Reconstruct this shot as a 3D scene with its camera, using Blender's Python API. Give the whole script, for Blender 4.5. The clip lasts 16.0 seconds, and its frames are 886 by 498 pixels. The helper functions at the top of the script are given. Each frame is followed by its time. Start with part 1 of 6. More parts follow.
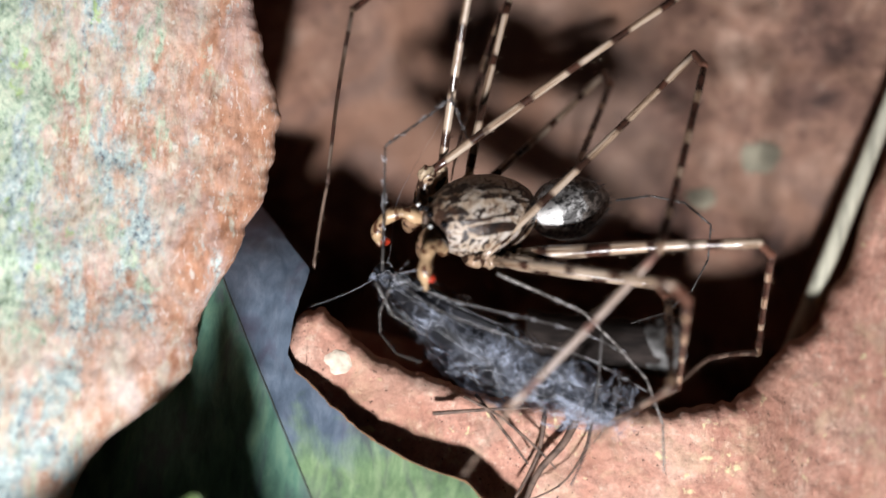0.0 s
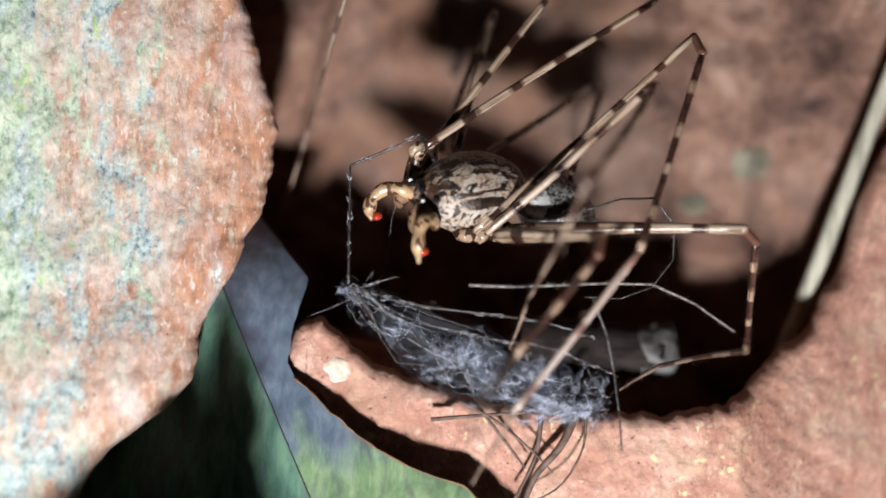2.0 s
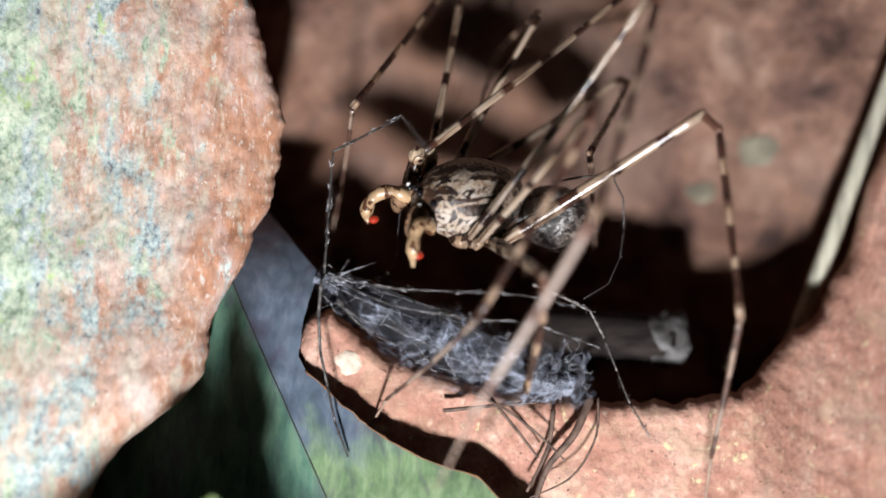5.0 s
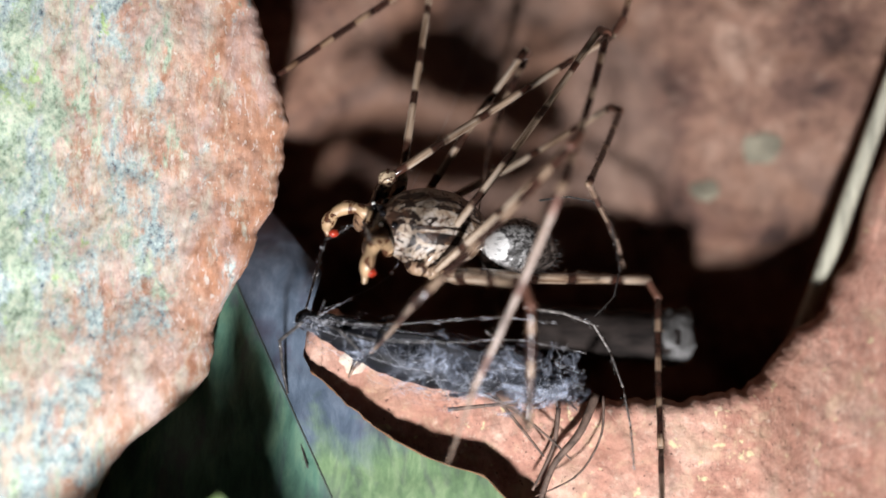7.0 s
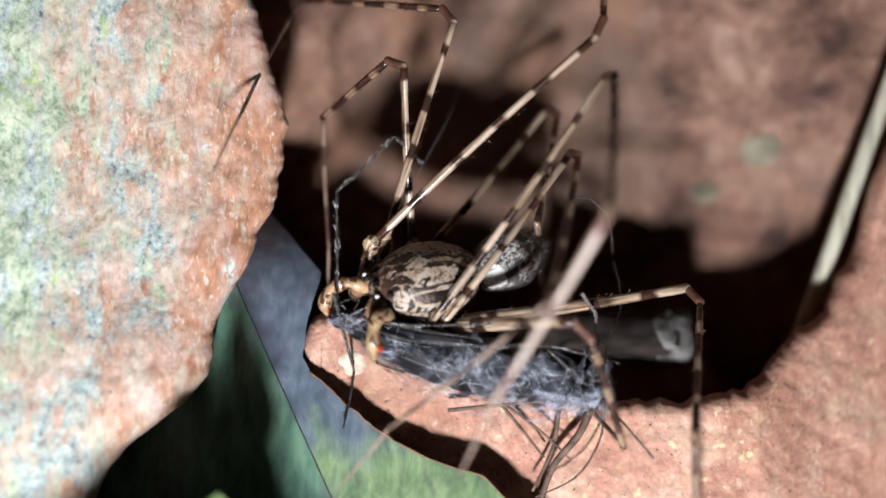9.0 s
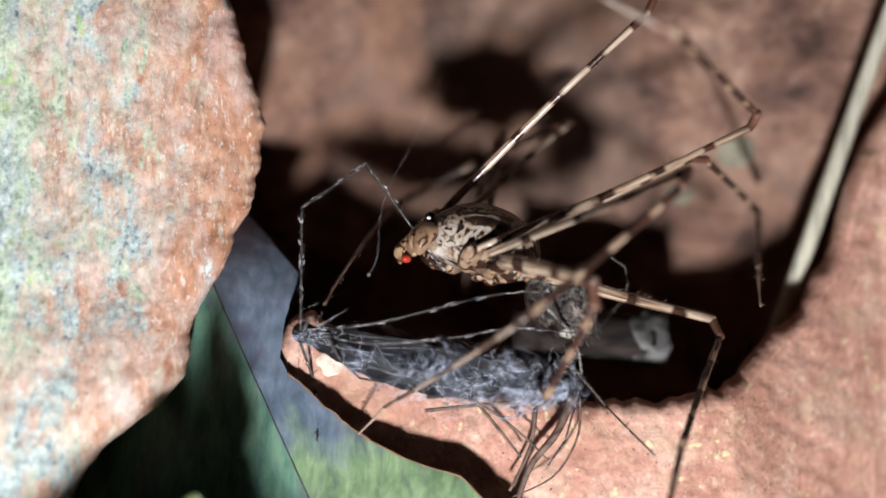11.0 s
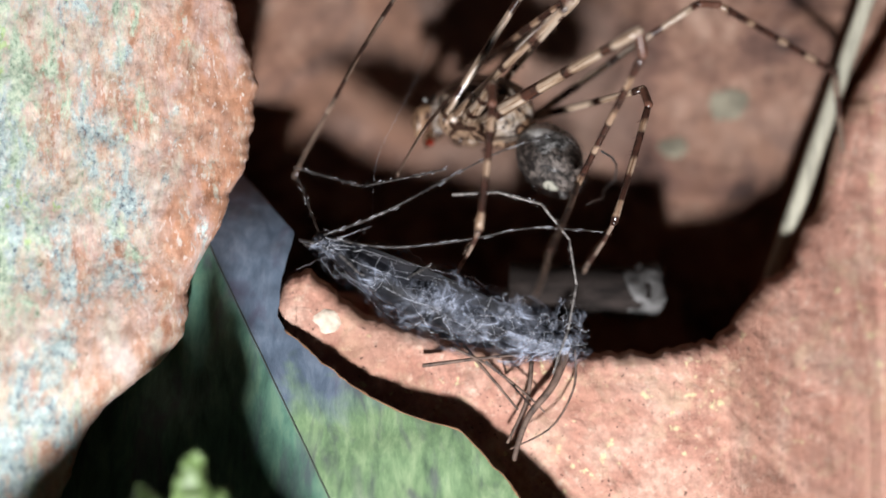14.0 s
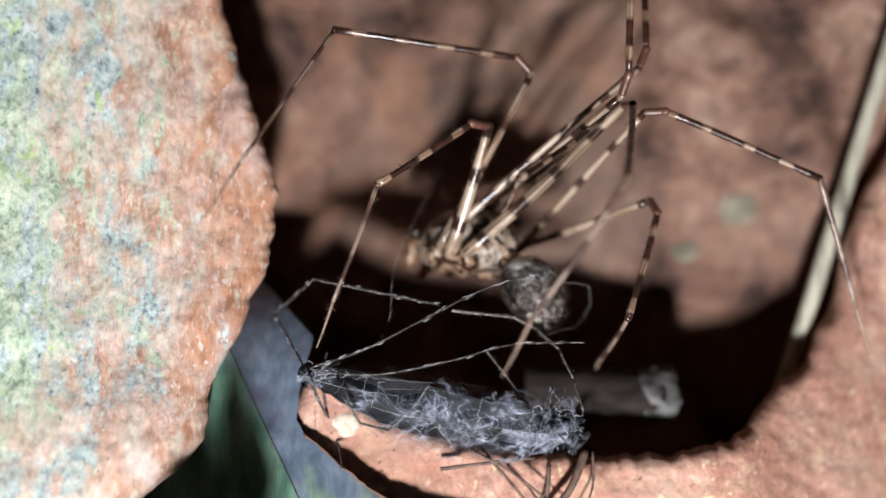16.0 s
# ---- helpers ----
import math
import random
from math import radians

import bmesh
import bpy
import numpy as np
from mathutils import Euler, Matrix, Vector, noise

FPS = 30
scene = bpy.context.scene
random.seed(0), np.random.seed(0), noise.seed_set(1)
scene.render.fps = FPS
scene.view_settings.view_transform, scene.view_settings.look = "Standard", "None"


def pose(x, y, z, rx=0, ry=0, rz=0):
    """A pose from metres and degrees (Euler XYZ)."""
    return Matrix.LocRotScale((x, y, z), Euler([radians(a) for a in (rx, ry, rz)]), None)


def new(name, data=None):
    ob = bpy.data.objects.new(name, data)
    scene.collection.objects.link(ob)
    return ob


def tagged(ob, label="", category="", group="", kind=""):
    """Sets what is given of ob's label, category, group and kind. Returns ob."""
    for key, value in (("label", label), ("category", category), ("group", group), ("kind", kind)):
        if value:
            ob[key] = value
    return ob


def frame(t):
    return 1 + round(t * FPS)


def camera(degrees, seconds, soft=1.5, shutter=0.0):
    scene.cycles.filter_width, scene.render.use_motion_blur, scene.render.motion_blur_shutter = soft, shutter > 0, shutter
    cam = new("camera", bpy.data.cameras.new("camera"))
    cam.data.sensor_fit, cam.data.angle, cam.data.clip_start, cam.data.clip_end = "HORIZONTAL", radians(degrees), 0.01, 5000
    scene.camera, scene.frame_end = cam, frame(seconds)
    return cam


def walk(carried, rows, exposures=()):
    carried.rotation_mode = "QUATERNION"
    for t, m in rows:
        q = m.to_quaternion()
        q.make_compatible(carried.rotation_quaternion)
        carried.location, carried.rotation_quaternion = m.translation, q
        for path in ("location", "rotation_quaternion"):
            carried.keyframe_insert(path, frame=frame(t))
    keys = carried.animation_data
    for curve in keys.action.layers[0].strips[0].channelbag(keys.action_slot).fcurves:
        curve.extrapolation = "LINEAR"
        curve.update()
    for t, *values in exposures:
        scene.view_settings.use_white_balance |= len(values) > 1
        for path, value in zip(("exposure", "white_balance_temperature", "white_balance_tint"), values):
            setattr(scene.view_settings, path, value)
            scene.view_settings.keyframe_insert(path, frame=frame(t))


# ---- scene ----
cam = camera(40.0, 16.0, soft=1.6, shutter=0.3)
cam.data.dof.use_dof = True
cam.data.dof.focus_distance = 0.0408
cam.data.dof.aperture_fstop = 24.0
MM = 0.001

PATH = [
    (0, (0.253, -40.397, 0.536), (89.372, -1.847, -0.137)),
    (0.5, (0.167, -41.155, 0.328), (90.654, -1.836, -0.620)),
    (1, (0.316, -41.190, 0.573), (90.631, -1.765, -0.398)),
    (1.5, (0.231, -41.133, 0.548), (90.236, -1.664, -0.456)),
    (2, (0.212, -41.072, 0.578), (89.726, -1.242, -0.370)),
    (2.5, (0.278, -41.074, 0.421), (89.574, -0.887, -0.173)),
    (3, (0.080, -41.059, 0.490), (89.364, -0.605, -0.336)),
    (3.5, (0.027, -41.035, 0.167), (89.843, -0.489, -0.355)),
    (4, (0.167, -41.020, 0.335), (89.612, -0.408, -0.106)),
    (6.5, (-0.323, -40.948, 0.268), (89.698, -0.089, -0.499)),
    (7, (-0.076, -40.964, 0.245), (89.700, -0.001, -0.145)),
    (7.5, (-0.090, -40.979, 0.221), (89.725, 0.033, -0.143)),
    (8, (-0.085, -40.964, 0.036), (89.983, 0.090, -0.139)),
    (8.5, (-0.164, -40.922, -0.099), (90.201, 0.050, -0.267)),
    (9, (-0.093, -40.961, -0.163), (90.297, 0.093, -0.195)),
    (11.5, (-0.098, -41.089, -0.229), (90.439, 0.163, -1.450)),
    (12, (-0.002, -41.150, -0.423), (90.592, 0.310, -1.471)),
    (12.5, (-0.089, -41.170, -0.371), (90.173, 0.504, -1.557)),
    (13, (-0.017, -41.194, -0.478), (89.729, 0.765, -1.434)),
    (13.5, (0.064, -41.259, -0.502), (89.012, 1.010, -1.305)),
    (14, (0.101, -41.327, -0.530), (88.766, 1.149, -1.243)),
    (14.5, (-0.141, -41.299, -0.568), (90.781, 1.077, -1.583)),
    (15, (-0.419, -41.448, -0.367), (93.311, 1.052, -1.905)),
    (15.5, (-0.426, -41.695, -0.273), (94.307, 1.138, -1.538)),
    (16, (-0.238, -42.002, -0.535), (93.675, 1.417, -0.879)),
]
walk(cam, [(t, pose(*[v * MM for v in eye], *turn)) for t, eye, turn in PATH])

# ---- light: night, one small torch held below the lens ----
world = bpy.data.worlds.new("night")
scene.world = world
world.use_nodes = True
world.node_tree.nodes["Background"].inputs[0].default_value = (0.6, 0.7, 1.0, 1)
world.node_tree.nodes["Background"].inputs[1].default_value = 0.0003
torch = bpy.data.lights.new("torch", "POINT")
torch.energy = 0.315
torch.color = (0.985, 0.975, 1.0)
torch.shadow_soft_size = 3.1 * MM
torch_lamp = new("torch", torch)
torch_lamp.location = (-3.3 * MM, -52 * MM, -37 * MM)


# ---- materials ----
def material(name, rough=0.6):
    m = bpy.data.materials.new(name)
    m.use_nodes = True
    bsdf = m.node_tree.nodes["Principled BSDF"]
    bsdf.inputs["Roughness"].default_value = rough
    return m, m.node_tree, bsdf


def add(tree, kind, **inputs):
    n = tree.nodes.new(kind)
    for key, value in inputs.items():
        n.inputs[key].default_value = value
    return n


def coords(tree, scale=(1, 1, 1)):
    """Object coordinates in millimetres."""
    tc = tree.nodes.new("ShaderNodeTexCoord")
    mp = tree.nodes.new("ShaderNodeMapping")
    mp.inputs["Scale"].default_value = [s / MM for s in scale]
    tree.links.new(tc.outputs["Object"], mp.inputs["Vector"])
    return mp.outputs[0]


def noise_tex(tree, vec, scale, detail=4, rough=0.55, dist=0.0):
    n = add(tree, "ShaderNodeTexNoise", Scale=scale, Detail=detail, Roughness=rough, Distortion=dist)
    tree.links.new(vec, n.inputs["Vector"])
    return n.outputs["Fac"]


def ramp(tree, fac, stops):
    r = tree.nodes.new("ShaderNodeValToRGB")
    els = r.color_ramp.elements
    while len(els) < len(stops):
        els.new(0.5)
    for e, (p, c) in zip(els, stops):
        e.position, e.color = p, (*c, 1)
    tree.links.new(fac, r.inputs["Fac"])
    return r.outputs["Color"]


def mix(tree, fac, a, b, kind="MIX"):
    n = tree.nodes.new("ShaderNodeMix")
    n.data_type, n.blend_type = "RGBA", kind
    for sock, v in ((n.inputs["Factor"], fac), (n.inputs["A"], a), (n.inputs["B"], b)):
        if isinstance(v, (int, float)):
            sock.default_value = v
        elif isinstance(v, tuple):
            sock.default_value = (*v, 1)
        else:
            tree.links.new(v, sock)
    return n.outputs["Result"]


def bump(tree, bsdf, height, dist_mm, strength=1.0):
    b = add(tree, "ShaderNodeBump", Strength=strength, Distance=dist_mm * MM)
    tree.links.new(height, b.inputs["Height"])
    tree.links.new(b.outputs[0], bsdf.inputs["Normal"])


def grey(tree, fac, lo, hi):
    return ramp(tree, fac, [(lo, (0, 0, 0)), (hi, (1, 1, 1))])


def rock_material(name, stops, lichen, grain=3.0, patch=0.3, rough=0.85, speck=0.35, stretch=(1, 1, 1), relief=0.22, coarse=0.5):
    m, t, b = material(name, rough)
    v = coords(t, stretch)
    base = ramp(t, noise_tex(t, v, patch, 6, 0.62, 0.4), stops)
    grains = noise_tex(t, v, grain, 5, 0.7)
    base = mix(t, coarse, base, ramp(t, grains, [(0.3, (0.34, 0.29, 0.27)), (0.5, (0.9, 0.89, 0.88)), (0.7, (1.45, 1.42, 1.40))]), "MULTIPLY")
    dark = grey(t, noise_tex(t, v, grain * 1.7, 2, 0.5), 0.70, 0.76)
    base = mix(t, dark, base, (0.05, 0.03, 0.025))
    light = grey(t, noise_tex(t, v, grain * 0.8, 4, 0.62, 0.15), 0.60, 0.74)
    f = t.nodes.new("ShaderNodeMath")
    f.operation = "MULTIPLY"
    f.inputs[1].default_value = speck
    t.links.new(light, f.inputs[0])
    base = mix(t, f.outputs[0], base, (0.78, 0.66, 0.52))
    if lichen:
        base = lichen(t, v, base)
    t.links.new(base, b.inputs["Base Color"])
    bump(t, b, noise_tex(t, v, grain * 1.1, 6, 0.68), relief, 0.8)
    return m


def lean(tree, vec, turn, scale):
    """Coordinates turned in the picture plane and stretched."""
    mp = tree.nodes.new("ShaderNodeMapping")
    mp.inputs["Rotation"].default_value = (0, radians(turn), 0)
    mp.inputs["Scale"].default_value = scale
    tree.links.new(vec, mp.inputs["Vector"])
    return mp.outputs[0]


def total(tree, a, b):
    n = tree.nodes.new("ShaderNodeMath")
    tree.links.new(a, n.inputs[0])
    tree.links.new(b, n.inputs[1])
    return n.outputs[0]


def span(tree, value, a, b, lo, hi):
    n = add(tree, "ShaderNodeMapRange")
    n.inputs["From Min"].default_value, n.inputs["From Max"].default_value = a, b
    n.inputs["To Min"].default_value, n.inputs["To Max"].default_value = lo, hi
    tree.links.new(value, n.inputs["Value"])
    return n.outputs[0]


def lichen_crust(t, v, base):
    """Patchy crusts in grey-blue, cream and yellow-green that thicken toward one side of the stone."""
    streaks = lean(t, v, 24, (1, 1, 0.6))
    where = t.nodes.new("ShaderNodeSeparateXYZ")
    t.links.new(v, where.inputs[0])
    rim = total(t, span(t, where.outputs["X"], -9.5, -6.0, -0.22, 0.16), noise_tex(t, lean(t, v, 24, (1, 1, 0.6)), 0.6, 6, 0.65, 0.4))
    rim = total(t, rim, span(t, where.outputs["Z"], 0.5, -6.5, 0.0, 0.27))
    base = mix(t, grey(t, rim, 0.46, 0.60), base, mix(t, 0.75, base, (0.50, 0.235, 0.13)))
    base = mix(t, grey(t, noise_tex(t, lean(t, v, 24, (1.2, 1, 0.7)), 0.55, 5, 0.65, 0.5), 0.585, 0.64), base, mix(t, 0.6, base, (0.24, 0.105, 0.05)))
    base = mix(t, 0.45, base, ramp(t, noise_tex(t, streaks, 4.2, 3, 0.65), [(0.33, (0.62, 0.52, 0.48)), (0.48, (1.05, 1.02, 1.0)), (0.66, (1.35, 1.4, 1.42))]), "MULTIPLY")
    base = mix(t, grey(t, noise_tex(t, lean(t, v, 14, (1, 1, 0.6)), 0.7, 6, 0.7, 0.5), 0.5, 0.62), base, mix(t, 0.55, base, (0.62, 0.46, 0.43)))
    base = mix(t, grey(t, noise_tex(t, streaks, 5.5, 3, 0.6, 0.4), 0.60, 0.66), base, (0.68, 0.54, 0.47))
    sep = t.nodes.new("ShaderNodeSeparateXYZ")
    t.links.new(v, sep.inputs[0])
    side = total(t, span(t, sep.outputs["X"], -6.0, -15.5, -0.11, 0.115), span(t, sep.outputs["Z"], -9.0, 0.5, -0.075, 0.005))
    cream = grey(t, total(t, side, noise_tex(t, lean(t, v, 14, (1.3, 1, 0.7)), 0.9, 9, 0.78)), 0.44, 0.56)
    base = mix(t, cream, base, mix(t, 0.72, base, ramp(t, noise_tex(t, streaks, 3.4, 6, 0.75), [(0.38, (0.42, 0.36, 0.28)), (0.5, (0.70, 0.66, 0.52)), (0.6, (0.66, 0.63, 0.57))])))
    crust = grey(t, total(t, side, noise_tex(t, lean(t, v, 40, (1.2, 1, 0.8)), 0.5, 10, 0.76, 0.3)), 0.49, 0.57)
    blue = ramp(t, noise_tex(t, v, 4.4, 6, 0.8), [(0.37, (0.09, 0.12, 0.145)), (0.44, (0.33, 0.41, 0.43)), (0.52, (0.46, 0.58, 0.56)), (0.61, (0.68, 0.73, 0.70))])
    base = mix(t, crust, base, blue)
    green = grey(t, total(t, side, noise_tex(t, lean(t, v, -20, (1.3, 1.7, 0.7)), 0.75, 9, 0.74, 0.3)), 0.535, 0.62)
    base = mix(t, green, base, ramp(t, noise_tex(t, v, 4.0, 5, 0.75), [(0.38, (0.22, 0.29, 0.20)), (0.47, (0.43, 0.55, 0.41)), (0.60, (0.66, 0.72, 0.56))]))
    lone = grey(t, noise_tex(t, lean(t, v, 10, (1, 1, 0.6)), 0.85, 6, 0.68), 0.66, 0.73)
    base = mix(t, lone, base, mix(t, 0.75, base, (0.52, 0.57, 0.48)))
    pits = grey(t, noise_tex(t, lean(t, v, 0, (1, 1, 1.4)), 7.5, 3, 0.6), 0.66, 0.74)
    base = mix(t, pits, base, mix(t, 0.65, base, (0.10, 0.07, 0.06)))
    lime = grey(t, total(t, side, noise_tex(t, lean(t, v, 0, (1, 1.5, 0.9)), 0.75, 7, 0.7, 0.2)), 0.655, 0.70)
    base = mix(t, lime, base, ramp(t, noise_tex(t, v, 3.2, 4, 0.7), [(0.38, (0.30, 0.42, 0.16)), (0.6, (0.58, 0.74, 0.38))]))
    glint = grey(t, noise_tex(t, lean(t, v, 25, (1, 1.4, 0.8)), 6.4, 2, 0.5), 0.67, 0.72)
    return mix(t, glint, base, (0.70, 0.62, 0.54))


def pale_growth(t, v, base):
    """Mauve-grey weathering in broad patches, and rust veils."""
    base = mix(t, grey(t, noise_tex(t, v, 0.07, 3, 0.5), 0.5, 0.6), base, mix(t, 0.6, base, (0.24, 0.16, 0.125)))
    base = mix(t, grey(t, noise_tex(t, v, 0.16, 5, 0.6, 0.6), 0.50, 0.62), base, mix(t, 0.55, base, (0.30, 0.15, 0.09)))
    base = mix(t, grey(t, noise_tex(t, v, 0.5, 6, 0.65, 0.4), 0.58, 0.70), base, mix(t, 0.3, base, (0.06, 0.035, 0.028)))
    return base


STONE_PINK = [(0.34, (0.38, 0.19, 0.12)), (0.45, (0.53, 0.31, 0.22)), (0.55, (0.59, 0.41, 0.325)), (0.67, (0.64, 0.53, 0.48))]
STONE_SALMON = [(0.30, (0.36, 0.162, 0.115)), (0.47, (0.52, 0.277, 0.208)), (0.58, (0.59, 0.355, 0.274)), (0.72, (0.68, 0.49, 0.39))]
STONE_BROWN = [(0.34, (0.045, 0.023, 0.018)), (0.44, (0.155, 0.083, 0.062)), (0.54, (0.265, 0.150, 0.106)), (0.66, (0.44, 0.29, 0.22))]
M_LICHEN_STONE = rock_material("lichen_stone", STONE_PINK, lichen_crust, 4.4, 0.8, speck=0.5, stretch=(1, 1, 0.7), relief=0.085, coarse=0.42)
def mineral_specks(t, v, base):
    """Cream and white crystals, orange veils and dark flecks."""
    base = mix(t, grey(t, noise_tex(t, v, 0.7, 7, 0.7, 0.5), 0.52, 0.64), base, mix(t, 0.55, base, (0.62, 0.45, 0.30)))
    base = mix(t, grey(t, noise_tex(t, v, 2.6, 4, 0.65, 0.2), 0.57, 0.68), base, mix(t, 0.55, base, (0.72, 0.57, 0.45)))
    base = mix(t, grey(t, noise_tex(t, v, 1.7, 3, 0.6), 0.645, 0.70), base, mix(t, 0.8, base, (0.74, 0.66, 0.38)))
    base = mix(t, grey(t, noise_tex(t, v, 0.28, 4, 0.6, 0.4), 0.5, 0.62), base, mix(t, 0.5, base, (0.46, 0.23, 0.16)))
    return mix(t, grey(t, noise_tex(t, lean(t, v, 30, (1, 1.3, 0.8)), 5.2, 2, 0.5), 0.69, 0.74), base, (0.14, 0.075, 0.055))


M_SALMON = rock_material("salmon_stone", STONE_SALMON, mineral_specks, 4.6, 0.45, speck=0.4, relief=0.085, coarse=0.42)
M_BROWN = rock_material("brown_stone", STONE_BROWN, pale_growth, 1.3, 0.3, speck=0.1)
M_SOIL = rock_material("dark_soil", [(0.3, (0.010, 0.007, 0.005)), (0.7, (0.028, 0.019, 0.014))], None, 0.5, 0.05, speck=0.02)


def plain(name, color, rough=0.5, var=0.25, scale=2.0, stretch=(1, 1, 1), spec=0.5):
    m, t, b = material(name, rough)
    v = coords(t, stretch)
    n = noise_tex(t, v, scale, 5, 0.65)
    lo = tuple(c * (1 - var) for c in color)
    hi = tuple(min(1, c * (1 + var)) for c in color)
    t.links.new(ramp(t, n, [(0.35, lo), (0.65, hi)]), b.inputs["Base Color"])
    b.inputs["Specular IOR Level"].default_value = spec
    bump(t, b, n, 0.03, 0.5)
    return m


def leaf_material():
    m, t, b = material("leaf", 0.42)
    v = coords(t)
    vr = t.nodes.new("ShaderNodeMapping")
    vr.inputs["Rotation"].default_value = (0, radians(32), 0)
    vr.inputs["Scale"].default_value = (1.3, 1, 0.28)
    t.links.new(v, vr.inputs["Vector"])
    streak = noise_tex(t, vr.outputs[0], 1.3, 6, 0.7, 0.3)
    green = ramp(t, streak, [(0.3, (0.08, 0.13, 0.08)), (0.5, (0.19, 0.30, 0.155)), (0.72, (0.36, 0.48, 0.27))])
    blue = ramp(t, streak, [(0.3, (0.075, 0.105, 0.150)), (0.5, (0.130, 0.172, 0.232)), (0.72, (0.215, 0.26, 0.33))])
    sep = t.nodes.new("ShaderNodeSeparateXYZ")
    t.links.new(v, sep.inputs[0])
    mr = add(t, "ShaderNodeMapRange")
    mr.inputs["From Min"].default_value, mr.inputs["From Max"].default_value = -7.5, -3.2
    t.links.new(sep.outputs["Z"], mr.inputs["Value"])
    s = t.nodes.new("ShaderNodeMath")
    s.operation = "ADD"
    t.links.new(mr.outputs[0], s.inputs[0])
    t.links.new(noise_tex(t, v, 0.55, 5, 0.6, 0.8), s.inputs[1])
    col = mix(t, grey(t, s.outputs[0], 0.62, 1.3), green, blue)
    side = t.nodes.new("ShaderNodeMath")
    side.operation = "MULTIPLY_ADD"
    side.inputs[1].default_value = 0.51
    t.links.new(sep.outputs["Z"], side.inputs[0])
    t.links.new(sep.outputs["X"], side.inputs[2])
    fold = add(t, "ShaderNodeMapRange")
    fold.inputs["From Min"].default_value, fold.inputs["From Max"].default_value = -7.8, -7.6
    t.links.new(side.outputs[0], fold.inputs["Value"])
    teal = ramp(t, streak, [(0.3, (0.05, 0.115, 0.09)), (0.5, (0.115, 0.24, 0.175)), (0.72, (0.22, 0.36, 0.24))])
    col = mix(t, fold.outputs[0], teal, col)
    stain = grey(t, noise_tex(t, vr.outputs[0], 0.8, 4, 0.6, 0.5), 0.52, 0.66)
    col = mix(t, stain, col, mix(t, 0.6, col, (0.10, 0.085, 0.13)))
    t.links.new(col, b.inputs["Base Color"])
    bump(t, b, streak, 0.08, 0.5)
    return m


M_LEAF = leaf_material()
M_RIB = plain("leaf_rib", (0.075, 0.085, 0.075), 0.6)
M_LEAF_EDGE = plain("leaf_edge", (0.20, 0.10, 0.05), 0.7)
M_SPROUT = plain("sprout", (0.13, 0.20, 0.07), 0.5, 0.6, 1.4)
M_STALK = plain("stalk", (0.50, 0.485, 0.385), 0.6, 0.35, 1.2, (3, 3, 0.3))
def twig_end_material():
    """Grey weathered wood with whitish patches toward the underside."""
    m, t, b = material("twig_end", 0.8)
    v = coords(t)
    sep = t.nodes.new("ShaderNodeSeparateXYZ")
    t.links.new(v, sep.inputs[0])
    low = total(t, span(t, sep.outputs["Z"], -3.9, -2.4, 0.16, -0.10), noise_tex(t, v, 0.9, 4, 0.6, 0.4))
    t.links.new(ramp(t, low, [(0.46, (0.030, 0.027, 0.025)), (0.58, (0.065, 0.063, 0.061)), (0.72, (0.17, 0.167, 0.165))]), b.inputs["Base Color"])
    bump(t, b, low, 0.15, 0.6)
    return m


M_TWIG = plain("old_twig", (0.022, 0.017, 0.015), 0.9, 0.6, 1.5, (0.4, 2, 2), 0.2)
M_TWIG_END = twig_end_material()
M_DEBRIS = plain("dry_debris", (0.13, 0.085, 0.065), 0.7, 0.5, 3)
M_PALE_LICHEN = plain("pale_lichen", (0.225, 0.205, 0.15), 0.85, 0.35, 1.2)
M_SPOT = plain("pale_spot", (0.66, 0.56, 0.45), 0.85, 0.3, 1.6)


